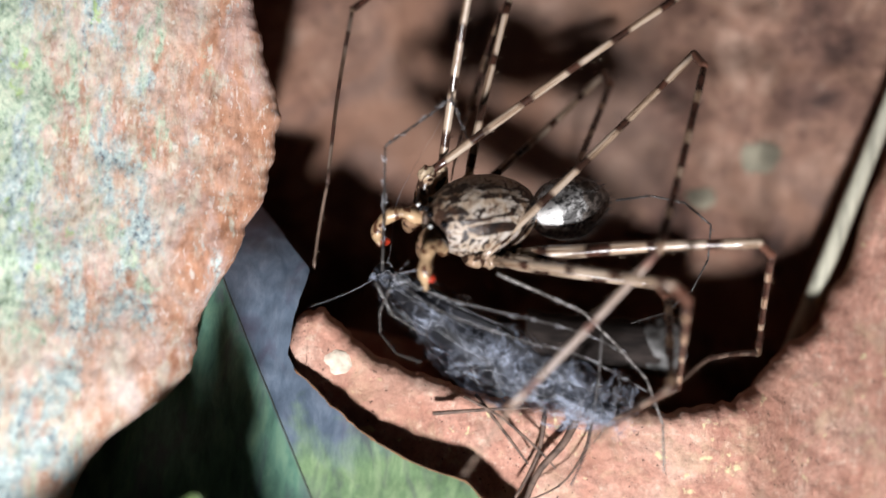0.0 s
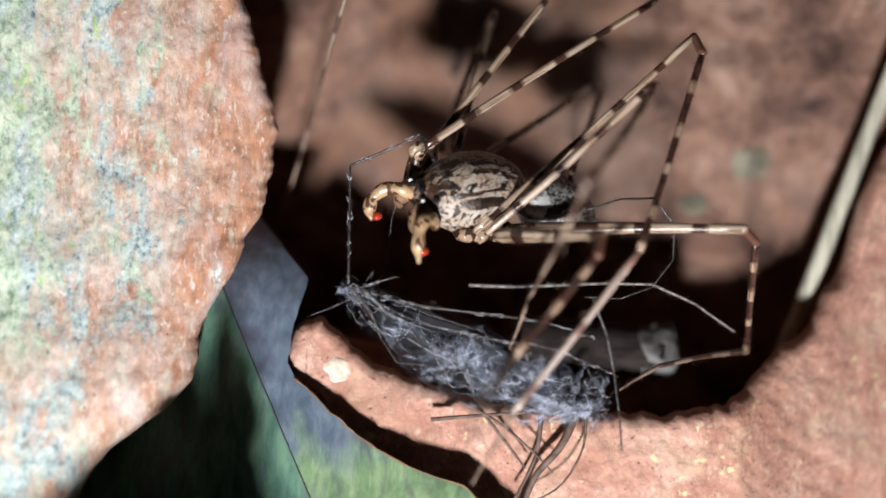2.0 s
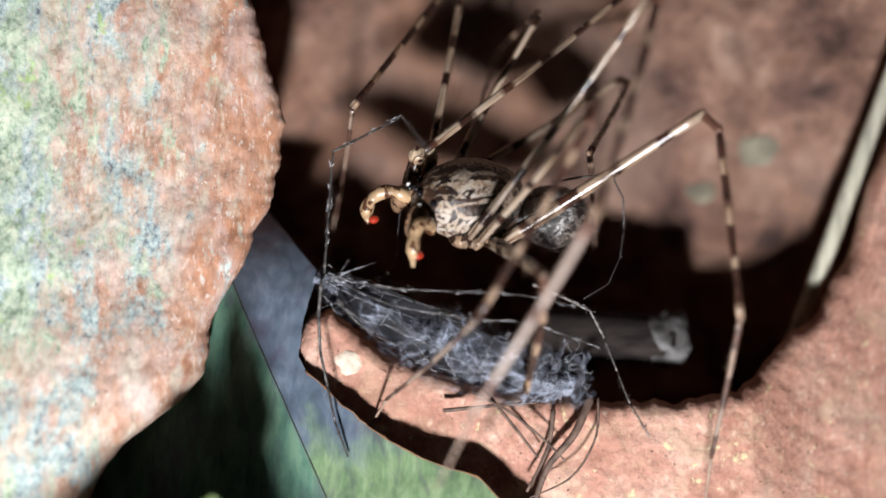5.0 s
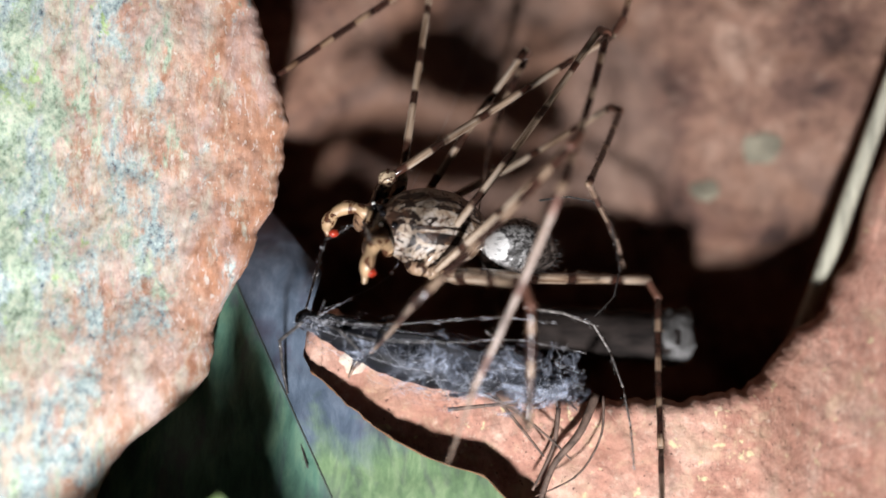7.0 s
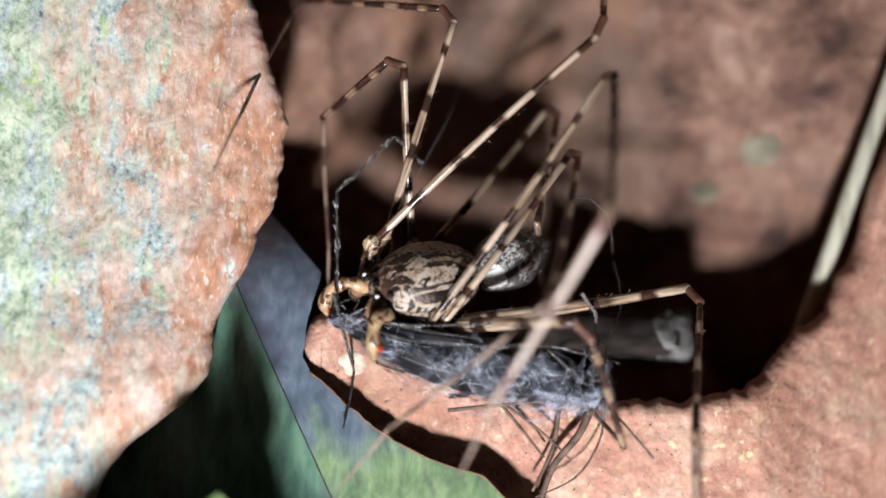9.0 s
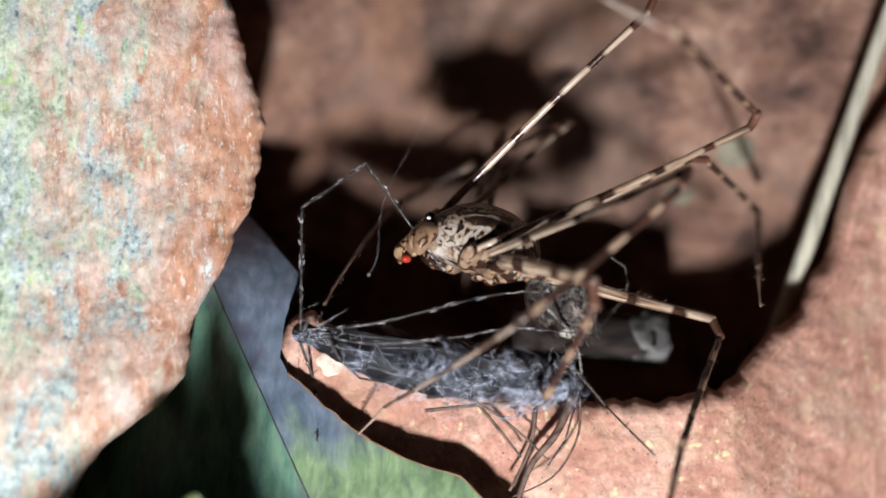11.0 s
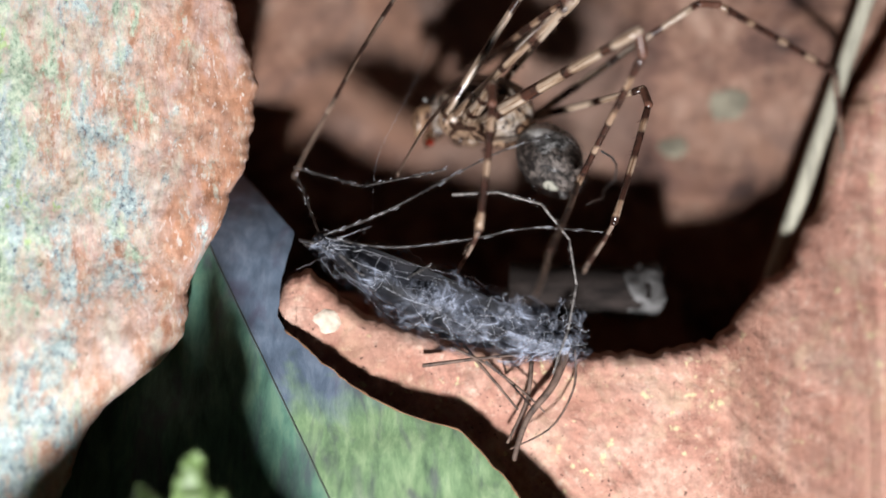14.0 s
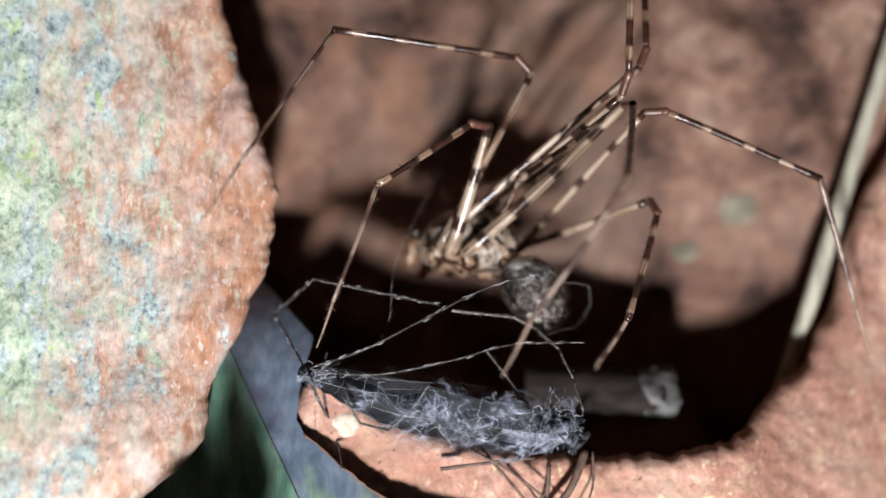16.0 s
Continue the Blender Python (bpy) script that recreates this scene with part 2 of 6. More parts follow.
def carapace_material():
    """Cream plates with dark seams on the flanks, black-brown stripes along the crown."""
    m, t, b = material("carapace", 0.42)
    v = coords(t)
    cream = ramp(t, noise_tex(t, v, 1.5, 3, 0.55, 0.8), [(0.36, (0.22, 0.14, 0.085)), (0.46, (0.42, 0.34, 0.26)), (0.54, (0.44, 0.38, 0.325)), (0.64, (0.55, 0.50, 0.45))])
    fold = t.nodes.new("ShaderNodeMath")
    fold.operation = "SUBTRACT"
    fold.inputs[1].default_value = 0.5
    t.links.new(noise_tex(t, v, 1.5, 3, 0.5, 1.6), fold.inputs[0])
    seam = t.nodes.new("ShaderNodeMath")
    seam.operation = "ABSOLUTE"
    t.links.new(fold.outputs[0], seam.inputs[0])
    cream = mix(t, ramp(t, seam.outputs[0], [(0.006, (1, 1, 1)), (0.022, (0, 0, 0))]), cream, (0.10, 0.05, 0.028))
    sep = t.nodes.new("ShaderNodeSeparateXYZ")
    t.links.new(v, sep.inputs[0])
    off = t.nodes.new("ShaderNodeMath")
    off.operation = "ABSOLUTE"
    t.links.new(sep.outputs["Y"], off.inputs[0])
    crown = total(t, span(t, off.outputs[0], 0.25, 1.25, 0.02, -0.06), span(t, sep.outputs["Z"], 0.1, 1.1, -0.06, 0.0))
    bands = noise_tex(t, lean(t, v, 0, (0.32, 1.9, 1.4)), 1.25, 3, 0.55, 0.7)
    dark = ramp(t, noise_tex(t, v, 2.4, 3, 0.6), [(0.42, (0.010, 0.007, 0.006)), (0.60, (0.045, 0.022, 0.013)), (0.70, (0.22, 0.13, 0.07))])
    col = mix(t, grey(t, total(t, crown, bands), 0.50, 0.52), cream, dark)
    flecks = grey(t, noise_tex(t, v, 2.9, 2, 0.5, 1.0), 0.59, 0.605)
    col = mix(t, flecks, col, (0.020, 0.012, 0.009))
    face = grey(t, span(t, sep.outputs["X"], 1.5, 1.85, 0, 1), 0.0, 1.0)
    col = mix(t, face, col, mix(t, 0.7, col, (0.10, 0.05, 0.03)))
    t.links.new(col, b.inputs["Base Color"])
    b.inputs["Specular IOR Level"].default_value = 0.45
    bump(t, b, total(t, noise_tex(t, v, 3, 4, 0.6), bands), 0.10, 0.7)
    return m


def abdomen_material():
    m, t, b = material("abdomen", 0.5)
    v = coords(t)
    fine = noise_tex(t, v, 7.5, 4, 0.65, 0.8)
    col = ramp(t, fine, [(0.40, (0.03, 0.028, 0.027)), (0.48, (0.22, 0.215, 0.21)), (0.62, (0.50, 0.49, 0.48))])
    col = mix(t, grey(t, noise_tex(t, v, 1.1, 5, 0.6, 0.8), 0.54, 0.60), col, mix(t, 0.8, col, (0.03, 0.027, 0.025)))
    sep = t.nodes.new("ShaderNodeSeparateXYZ")
    t.links.new(v, sep.inputs[0])
    # dark hind part with rows of grey dashes
    back = grey(t, total(t, span(t, sep.outputs["X"], 1.65, 2.45, 0.28, 0.95), noise_tex(t, v, 1.6, 4, 0.6)), 0.92, 1.06)
    dashes = ramp(t, noise_tex(t, lean(t, v, 0, (1.0, 1, 1.9)), 3.0, 3, 0.6), [(0.44, (0.014, 0.010, 0.008)), (0.50, (0.085, 0.066, 0.056)), (0.62, (0.20, 0.17, 0.15))])
    col = mix(t, back, col, dashes)

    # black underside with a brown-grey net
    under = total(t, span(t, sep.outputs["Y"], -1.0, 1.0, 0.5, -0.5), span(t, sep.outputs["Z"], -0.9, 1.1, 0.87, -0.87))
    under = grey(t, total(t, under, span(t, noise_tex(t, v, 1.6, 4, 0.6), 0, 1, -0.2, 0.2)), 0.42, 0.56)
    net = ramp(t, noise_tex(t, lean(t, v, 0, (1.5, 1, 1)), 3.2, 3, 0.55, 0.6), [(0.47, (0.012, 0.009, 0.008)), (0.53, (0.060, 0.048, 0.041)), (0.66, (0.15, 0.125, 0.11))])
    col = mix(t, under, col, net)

    def blotch(place, r, colour):
        d = t.nodes.new("ShaderNodeVectorMath")
        d.operation = "DISTANCE"
        d.inputs[1].default_value = place
        t.links.new(v, d.inputs[0])
        edge = total(t, d.outputs["Value"], span(t, noise_tex(t, v, 3.0, 4, 0.6), 0, 1, -0.2, 0.2))
        return mix(t, ramp(t, edge, [(r, (1, 1, 1)), (r + 0.07, (0, 0, 0))]), col, colour)
    col = blotch((0.68, -0.62, 0.55), 0.46, (0.86, 0.85, 0.83))
    col = blotch((2.62, -0.42, -0.44), 0.24, (0.42, 0.41, 0.34))
    t.links.new(col, b.inputs["Base Color"])
    b.inputs["Coat Weight"].default_value = 0.12
    b.inputs["Coat Roughness"].default_value = 0.2
    bump(t, b, fine, 0.09, 0.7)
    return m


def banded(name, pale, dark, period, share, offset=0.0, rough=0.32):
    """A leg segment with uneven rings and lengthwise streaks."""
    m, t, b = material(name, rough)
    v = coords(t)
    info = t.nodes.new("ShaderNodeObjectInfo")
    sep = t.nodes.new("ShaderNodeSeparateXYZ")
    t.links.new(v, sep.inputs[0])
    w = t.nodes.new("ShaderNodeMath")
    w.operation = "MULTIPLY_ADD"
    w.inputs[1].default_value, w.inputs[2].default_value = 1 / period, offset
    t.links.new(sep.outputs["X"], w.inputs[0])
    start = total(t, w.outputs[0], info.outputs["Random"])
    n = t.nodes.new("ShaderNodeMath")
    n.operation = "MULTIPLY_ADD"
    n.inputs[1].default_value = 0.8
    t.links.new(noise_tex(t, lean(t, v, 0, (0.8, 0.3, 0.3)), 1.0, 3, 0.6), n.inputs[0])
    t.links.new(start, n.inputs[2])
    fr = t.nodes.new("ShaderNodeMath")
    fr.operation = "FRACT"
    t.links.new(n.outputs[0], fr.inputs[0])
    ring = ramp(t, fr.outputs[0], [(0.0, (0.1, 0.1, 0.1)), (0.07, (1, 1, 1)), (share, (1, 1, 1)), (min(share + 0.10, 0.9), (0, 0, 0))])
    streak = noise_tex(t, lean(t, v, 0, (0.22, 7, 7)), 1.3, 3, 0.6)
    shade = ramp(t, streak, [(0.38, tuple(c * k for c, k in zip(pale, (0.30, 0.23, 0.19)))), (0.47, tuple(c * k for c, k in zip(pale, (0.75, 0.66, 0.58)))), (0.58, pale)])
    rust = mix(t, grey(t, noise_tex(t, v, 2.2, 3, 0.6), 0.45, 0.62), dark, tuple(min(1, c * k) for c, k in zip(dark, (1.9, 1.6, 1.5))))
    t.links.new(mix(t, ring, shade, rust), b.inputs["Base Color"])
    b.inputs["Coat Weight"].default_value = 0.4
    b.inputs["Coat Roughness"].default_value = 0.2
    bump(t, b, noise_tex(t, v, 6, 2, 0.5), 0.02, 0.5)
    return m


def mottled(name, pale, dark, scale, share=0.5, rough=0.26):
    """Pale cuticle with crisp dark marks."""
    m, t, b = material(name, rough)
    v = coords(t)
    tone = ramp(t, noise_tex(t, v, scale * 0.6, 3, 0.6), [(0.36, tuple(c * 0.55 for c in pale)), (0.62, pale)])
    marks = grey(t, noise_tex(t, v, scale, 3, 0.55, 0.8), share, share + 0.03)
    t.links.new(mix(t, marks, tone, dark), b.inputs["Base Color"])
    bump(t, b, noise_tex(t, v, scale * 2, 3, 0.6), 0.05, 0.6)
    return m


M_CARAPACE = carapace_material()
M_ABDOMEN = abdomen_material()
M_FEMUR = banded("femur", (0.48, 0.385, 0.30), (0.034, 0.017, 0.012), 1.8, 0.27, rough=0.25)
M_PATELLA = plain("patella", (0.11, 0.05, 0.034), 0.3, 0.5)
M_TIBIA = banded("tibia", (0.38, 0.275, 0.20), (0.032, 0.016, 0.012), 1.5, 0.68, 0.3, rough=0.25)
M_META = banded("metatarsus", (0.30, 0.225, 0.18), (0.06, 0.034, 0.026), 2.0, 0.42, rough=0.45)
M_META_PALE = banded("pale_metatarsus", (0.58, 0.48, 0.43), (0.20, 0.12, 0.10), 2.6, 0.16)
M_TARSUS = plain("tarsus", (0.30, 0.21, 0.16), 0.4, 0.3)
M_TAN = mottled("tan_cuticle", (0.31, 0.19, 0.115), (0.05, 0.025, 0.016), 2.2, 0.54)
M_TROCH = mottled("trochanter", (0.56, 0.43, 0.29), (0.06, 0.03, 0.02), 2.6, 0.55)
M_JOINT = mottled("leg_joint", (0.44, 0.31, 0.21), (0.05, 0.025, 0.016), 2.4, 0.5)
M_COXA = mottled("coxa", (0.40, 0.265, 0.175), (0.035, 0.018, 0.012), 2.2, 0.49)
M_PALP = mottled("palp", (0.52, 0.35, 0.20), (0.09, 0.038, 0.02), 2.4, 0.52)
# near-white base colour paints in the torch glint on the eye
M_GLINT = plain("eye_shine", (0.92, 0.92, 0.90), 0.1, 0.04)
M_RED = plain("red_fang", (0.34, 0.032, 0.014), 0.2, 0.3)
M_EYE = plain("eye", (0.01, 0.009, 0.01), 0.08, 0.1)
M_PREY = plain("prey_cuticle", (0.008, 0.008, 0.010), 0.55, 0.6, 2.0, (0.4, 2, 2), 0.15)
M_WING = plain("prey_wing", (0.007, 0.007, 0.009), 0.6, 0.6, 1.5, (0.5, 2, 2), 0.12)
M_PREY_LEG = plain("prey_leg", (0.06, 0.055, 0.053), 0.3, 0.8, 6)
M_PALE_LIMB = plain("pale_prey_leg", (0.20, 0.185, 0.175), 0.35, 0.7, 5)
M_SILK = plain("silk", (0.55, 0.56, 0.60), 0.4, 0.5, 1.6)


def veil_material():
    """A film of many fine threads: ropy wisps with clear holes between them."""
    m, t, b = material("silk_veil", 0.5)
    v = coords(t)
    b.inputs["Base Color"].default_value = (0.50, 0.56, 0.70, 1)
    flow = lean(t, v, 12, (0.75, 1, 1))
    fold = t.nodes.new("ShaderNodeMath")
    fold.operation = "SUBTRACT"
    fold.inputs[1].default_value = 0.5
    t.links.new(noise_tex(t, flow, 0.8, 5, 0.55, 1.2), fold.inputs[0])
    ridge = t.nodes.new("ShaderNodeMath")
    ridge.operation = "ABSOLUTE"
    t.links.new(fold.outputs[0], ridge.inputs[0])
    wisps = ramp(t, ridge.outputs[0], [(0.0, (0.55, 0.55, 0.55)), (0.016, (0.16, 0.16, 0.16)), (0.045, (0.02, 0.02, 0.02)), (0.09, (0.0, 0.0, 0.0))])
    sep = t.nodes.new("ShaderNodeSeparateXYZ")
    t.links.new(v, sep.inputs[0])
    thick = total(t, span(t, sep.outputs["X"], 0.5, 7.5, -0.05, 0.09), noise_tex(t, v, 0.6, 3, 0.5))
    share = mix(t, 1.0, wisps, ramp(t, thick, [(0.50, (0.02, 0.02, 0.02)), (0.64, (1, 1, 1))]), "MULTIPLY")
    smoke = ramp(t, total(t, span(t, sep.outputs["X"], 0.5, 7.5, -0.05, 0.05), noise_tex(t, flow, 1.1, 7, 0.7, 0.8)), [(0.50, (0, 0, 0)), (0.72, (0.10, 0.10, 0.10))])
    t.links.new(mix(t, 1.0, share, smoke, "ADD"), b.inputs["Alpha"])
    return m


M_VEIL = veil_material()


def puff_material():
    """Loose silk fluff, thick in the folds and open between them."""
    m, t, b = material("silk_fluff", 0.55)
    v = coords(t)
    b.inputs["Base Color"].default_value = (0.40, 0.44, 0.54, 1)
    fold = t.nodes.new("ShaderNodeMath")
    fold.operation = "SUBTRACT"
    fold.inputs[1].default_value = 0.5
    t.links.new(noise_tex(t, v, 1.0, 3, 0.5, 1.5), fold.inputs[0])
    ridge = t.nodes.new("ShaderNodeMath")
    ridge.operation = "ABSOLUTE"
    t.links.new(fold.outputs[0], ridge.inputs[0])
    ropes = ramp(t, ridge.outputs[0], [(0.0, (0.40, 0.40, 0.40)), (0.007, (0.13, 0.13, 0.13)), (0.02, (0.03, 0.03, 0.03)), (0.05, (0, 0, 0))])
    haze = ramp(t, noise_tex(t, v, 0.9, 6, 0.7, 0.6), [(0.50, (0, 0, 0)), (0.72, (0.13, 0.13, 0.13))])
    t.links.new(mix(t, 1.0, ropes, haze, "ADD"), b.inputs["Alpha"])
    return m


M_PUFF = puff_material()


# ---- mesh helpers (all lengths in millimetres) ----
def put(name, verts, faces, mat, parent=None, label="", smooth=True):
    me = bpy.data.meshes.new(name)
    me.from_pydata([(x * MM, y * MM, z * MM) for x, y, z in verts], [], faces)
    if smooth:
        me.polygons.foreach_set("use_smooth", [True] * len(me.polygons))
    me.materials.append(mat)
    me.update()
    ob = new(name, me)
    if parent:
        ob.parent = parent
    if label:
        ob["label"] = label
    return ob


def join(shapes):
    verts, faces = [], []
    for v, f in shapes:
        k = len(verts)
        verts += [tuple(p) for p in v]
        faces += [tuple(i + k for i in q) for q in f]
    return verts, faces


def tube(points, radii, sides=8):
    pts = [Vector(p) for p in points]
    verts, faces = [], []
    ref = Vector((0.13, 0.31, 0.94))
    for i, p in enumerate(pts):
        d = (pts[min(i + 1, len(pts) - 1)] - pts[max(i - 1, 0)]).normalized()
        a = d.cross(ref)
        a = (a if a.length > 0.05 else d.cross(Vector((1, 0, 0)))).normalized()
        b = d.cross(a)
        ref = -d.cross(a) if ref.dot(d.cross(a)) < 0 else d.cross(a)
        r = radii[i] if isinstance(radii, (list, tuple)) else radii
        for k in range(sides):
            w = 2 * math.pi * k / sides
            verts.append(tuple(p + a * (r * math.cos(w)) + b * (r * math.sin(w))))
    for i in range(len(pts) - 1):
        for k in range(sides):
            j = (k + 1) % sides
            faces.append((i * sides + k, i * sides + j, (i + 1) * sides + j, (i + 1) * sides + k))
    faces.append(tuple(range(sides))[::-1])
    faces.append(tuple((len(pts) - 1) * sides + k for k in range(sides)))
    return verts, faces


def spline(points, n):
    """A smooth line of n points through the given ones."""
    p = np.array(points, float)
    s = np.linspace(0, len(p) - 1, n)
    out = []
    for u in s:
        i = min(int(u), len(p) - 2)
        w = u - i
        a, b, c, d = p[max(i - 1, 0)], p[i], p[i + 1], p[min(i + 2, len(p) - 1)]
        out.append(0.5 * ((2 * b) + (c - a) * w + (2 * a - 5 * b + 4 * c - d) * w * w + (3 * b - a - 3 * c + d) * w ** 3))
    return out


def ball(center, radius, rings=16, sides=24, shape=None):
    verts, faces = [], []
    for i in range(rings + 1):
        th = math.pi * i / rings
        for k in range(sides):
            ph = 2 * math.pi * k / sides
            d = (math.cos(th), math.sin(th) * math.cos(ph), math.sin(th) * math.sin(ph))
            r = shape(d) if shape else 1.0
            verts.append(tuple(center[j] + d[j] * radius[j] * r for j in range(3)))
    for i in range(rings):
        for k in range(sides):
            j = (k + 1) % sides
            faces.append((i * sides + k, (i + 1) * sides + k, (i + 1) * sides + j, i * sides + j))
    return verts, faces


def grain(p, scale, octaves=3):
    return noise.fractal(Vector(p) * scale, 0.9, 2.1, octaves)


def sheet(rows):
    """A grid of quads over equal rows of points."""
    n = len(rows[0])
    verts = [tuple(p) for r in rows for p in r]
    faces = [(i * n + k, i * n + k + 1, (i + 1) * n + k + 1, (i + 1) * n + k) for i in range(len(rows) - 1) for k in range(n - 1)]
    return verts, faces


def closed(rows):
    """A sheet whose last row joins its first, with both open sides capped."""
    v, f = sheet(rows)
    n, m = len(rows[0]), len(rows)
    f.append(tuple(i * n for i in range(m - 1)))
    f.append(tuple(i * n + n - 1 for i in range(m - 1))[::-1])
    return v, f


# ---- setting ----
def ground():
    xs = [-1500, -700, -300] + list(range(-150, 151, 6)) + [300, 700, 1500]
    v, f = sheet([[(x, y, -45 + 1.5 * grain((x, y, 0), 0.05, 4)) for x in xs] for y in xs])
    tagged(put("ground", v, f, M_SOIL), "dark damp soil under the stones", "ground", kind="structure")


def wall_depth(x, z):
    base = float(np.interp(x, [-22, -6, 2, 6, 11, 14, 28], [10.0, 10.0, 11.4, 11.2, 8.7, 8.1, 7.9]))
    return base - float(np.interp(x, [5, 11], [0.22, 0.13])) * z + 0.6 * grain((x, 3.7, z), 0.16) + 0.14 * grain((x, 9.1, z), 0.9)


def wall_lichen():
    """Thin pale crusts grown onto the back wall."""
    for cx, cz, rx, rz in ((12.75, 3.95, 0.85, 0.7), (10.8, 2.4, 0.65, 0.45)):
        rings, n = [], 40
        for r, lift in ((0.02, 0.10), (0.3, 0.09), (0.6, 0.07), (0.85, 0.05), (1.0, -0.06)):
            ring = []
            for k in range(n + 1):
                w = 2 * math.pi * k / n
                q = r * (1 + 0.45 * grain((math.cos(w) + cx, math.sin(w), cz), 0.9, 4))
                x, z = cx + rx * q * math.cos(w), cz + rz * q * math.sin(w)
                ring.append((x, wall_depth(x, z) - lift, z))
            rings.append(ring)
        tagged(put("lichen_patch", *sheet(rings), M_PALE_LICHEN), "pale green lichen crust on the brown stone face", "lichen", "lichen crusts on the back wall")


def back_stone():
    rows = []
    for i in range(121):
        z = -10 + 40 * i / 120
        row = []
        for k in range(141):
            x = -22 + 50 * k / 140
            y = wall_depth(x, z)
            row.append((x, y, z))
        rows.append(row)
    rows.append([(x, 40, 32) for x, _, _ in rows[-1]])
    rows.insert(0, [(x, 22, -45) for x, _, _ in rows[0]])
    rows.append([(x, 44, 30) for x, _, _ in rows[-1]])
    rows.append([(x, 44, -46) for x, _, _ in rows[-1]])
    rows.append(rows[0])
    v, f = closed(rows)
    tagged(put("wall_back", v, f, M_BROWN), "rough brown stone face behind the hollow", "rock wall", kind="structure")


LEFT_EDGE = [(-45, -12), (-12, -12), (-8.3, -11.0), (-6.8, -10.3), (-6.1, -9.85), (-5.5, -9.05), (-4.8, -8.25), (-4.05, -7.6), (-3.3, -7.45), (-2.3, -7.45),
             (-1.35, -7.0), (-0.2, -6.4), (1.6, -5.8), (2.95, -5.5), (4.4, -5.35), (5.3, -5.55), (7.4, -6.1), (8.6, -6.5), (12, -7.4), (17, -9)]


def left_stone():
    zs, xs = zip(*LEFT_EDGE)
    rows = []
    for i in range(330):
        z = -45 + 33 * i / 30 if i < 30 else -12 + 29 * (i - 30) / 299
        e = float(np.interp(z, zs, xs))
        jag = 0.16 * grain((1.3, 0.2, z), 0.9, 4) + 0.05 * grain((5.3, 0.2, z), 3.5, 2)
        far = float(np.interp(z, [-12, -5, -2, 2, 6, 17], [-5.3, -2.9, -1.2, 0.3, 0.6, 0.4]))
        lip = float(np.interp(z, [-45, -12, -6, -1, 3, 6, 17], [-8, -4.2, -2.5, -0.7, 0.25, 0.5, 0.4]))
        near = (41 + lip) / (41 + far)
        prof = [(-3, 16), (-1.2, 7), (-0.35, lip + 2.2), (-0.08, lip + 1.1), (0, lip + 0.55), (-0.10, lip + 0.22), (-0.3, lip)]
        prof += [(-0.3 - d, lip - 0.13 * d - 0.14 * min(d, 1)) for d in np.linspace(0.12, 15, 170)]
        row = []
        for q, (dx, y) in enumerate(prof):
            x = e + dx + jag * math.exp(dx / 0.7)
            p = (x, 0.4 * y, 0.7 * z)
            k = 1 if q > 4 else 0.5
            y += k * (0.30 * grain(p, 0.35) + 0.05 * grain(p, 1.3) + 0.035 * grain(p, 4.2, 3))
            row.append((x * near, y, z * near))
        row += [(row[-1][0] - 1.5, 4, row[-1][2]), (row[-1][0] - 1, 14, row[-1][2]), (row[0][0] - 2, 17, row[-1][2]), row[0]]
        rows.append(row)
    v, f = sheet(rows)
    n = len(rows[0])
    f += [tuple(range(n - 1)), tuple((len(rows) - 1) * n + k for k in range(n - 1))[::-1]]
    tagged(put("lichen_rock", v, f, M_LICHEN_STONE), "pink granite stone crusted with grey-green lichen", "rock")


LEDGE_EDGE = [(-5.3, -9), (-5.1, -5.2), (-4.92, -3.5), (-4.65, -2.45), (-4.3, -2.15), (-3.6, -2.05), (-2.9, -2.8), (-1.65, -3.7), (0.3, -4.35), (1.9, -4.85), (4.2, -5.15), (6.35, -5.25),
              (8.3, -5.15), (10.4, -4.9), (11.25, -4.05), (12, -3.1), (13.2, -2.0), (13.65, -0.95), (14.3, 0), (14.55, 1.2), (15.3, 3.3), (16.7, 5.7), (20, 9), (26, 12)]


def ledge_stone():
    xs, zs = zip(*LEDGE_EDGE)
    cols = []
    for i in range(460):
        x = -5.3 + 24.3 * i / 459
        e, e0, e1 = (float(np.interp(x + d, xs, zs)) for d in (0, -0.35, 0.35))
        away = Vector((e1 - e0, -0.7)).normalized()
        jag = 0.15 * grain((x, 2.2, 0.4), 1.1, 4) + 0.10 * grain((x, 7.2, 0.4), 2.3, 4)
        prof = [(20, 9), (9, 4.2), (4.5, 1.5), (2.6, 0.5), (1.8, 0.12), (1.25, 0.0), (0.9, 0.06), (0.65, 0.2), (0.5, 0.42)]
        prof = [(y, away.x * d, away.y * d) for y, d in prof]
        prof += [(0.5 - 0.05 * d, away.x * 0.42, away.y * 0.42 - d) for d in np.linspace(0.1, 9.5, 110)]
        prof += [(-1.5, 0, -20), (-2, 0, -42)]
        col = []
        for q, (y, dx, dz) in enumerate(prof):
            p = (x + dx, y, e + dz)
            y += 0.22 * grain(p, 0.4) + 0.05 * grain(p, 1.6) + 0.03 * grain(p, 3.3, 3)
            back = float(np.interp(x, [10.5, 15.5], [0, 4.0]))
            k = 1 + back / 42
            fade = jag * math.exp(-abs(q - 5) / 5)
            col.append(((x + dx - away.x * fade) * k, y + back, (e + dz - away.y * fade) * k))
        col += [(x, 20, -42), col[0]]
        cols.append(col)
    v, f = sheet(cols)
    n = len(cols[0])
    f += [tuple(range(n - 1)), tuple((len(cols) - 1) * n + k for k in range(n - 1))[::-1]]
    tagged(put("ledge_rock", v, f, M_SALMON), "salmon-pink granular stone with a scooped hollow", "rock")


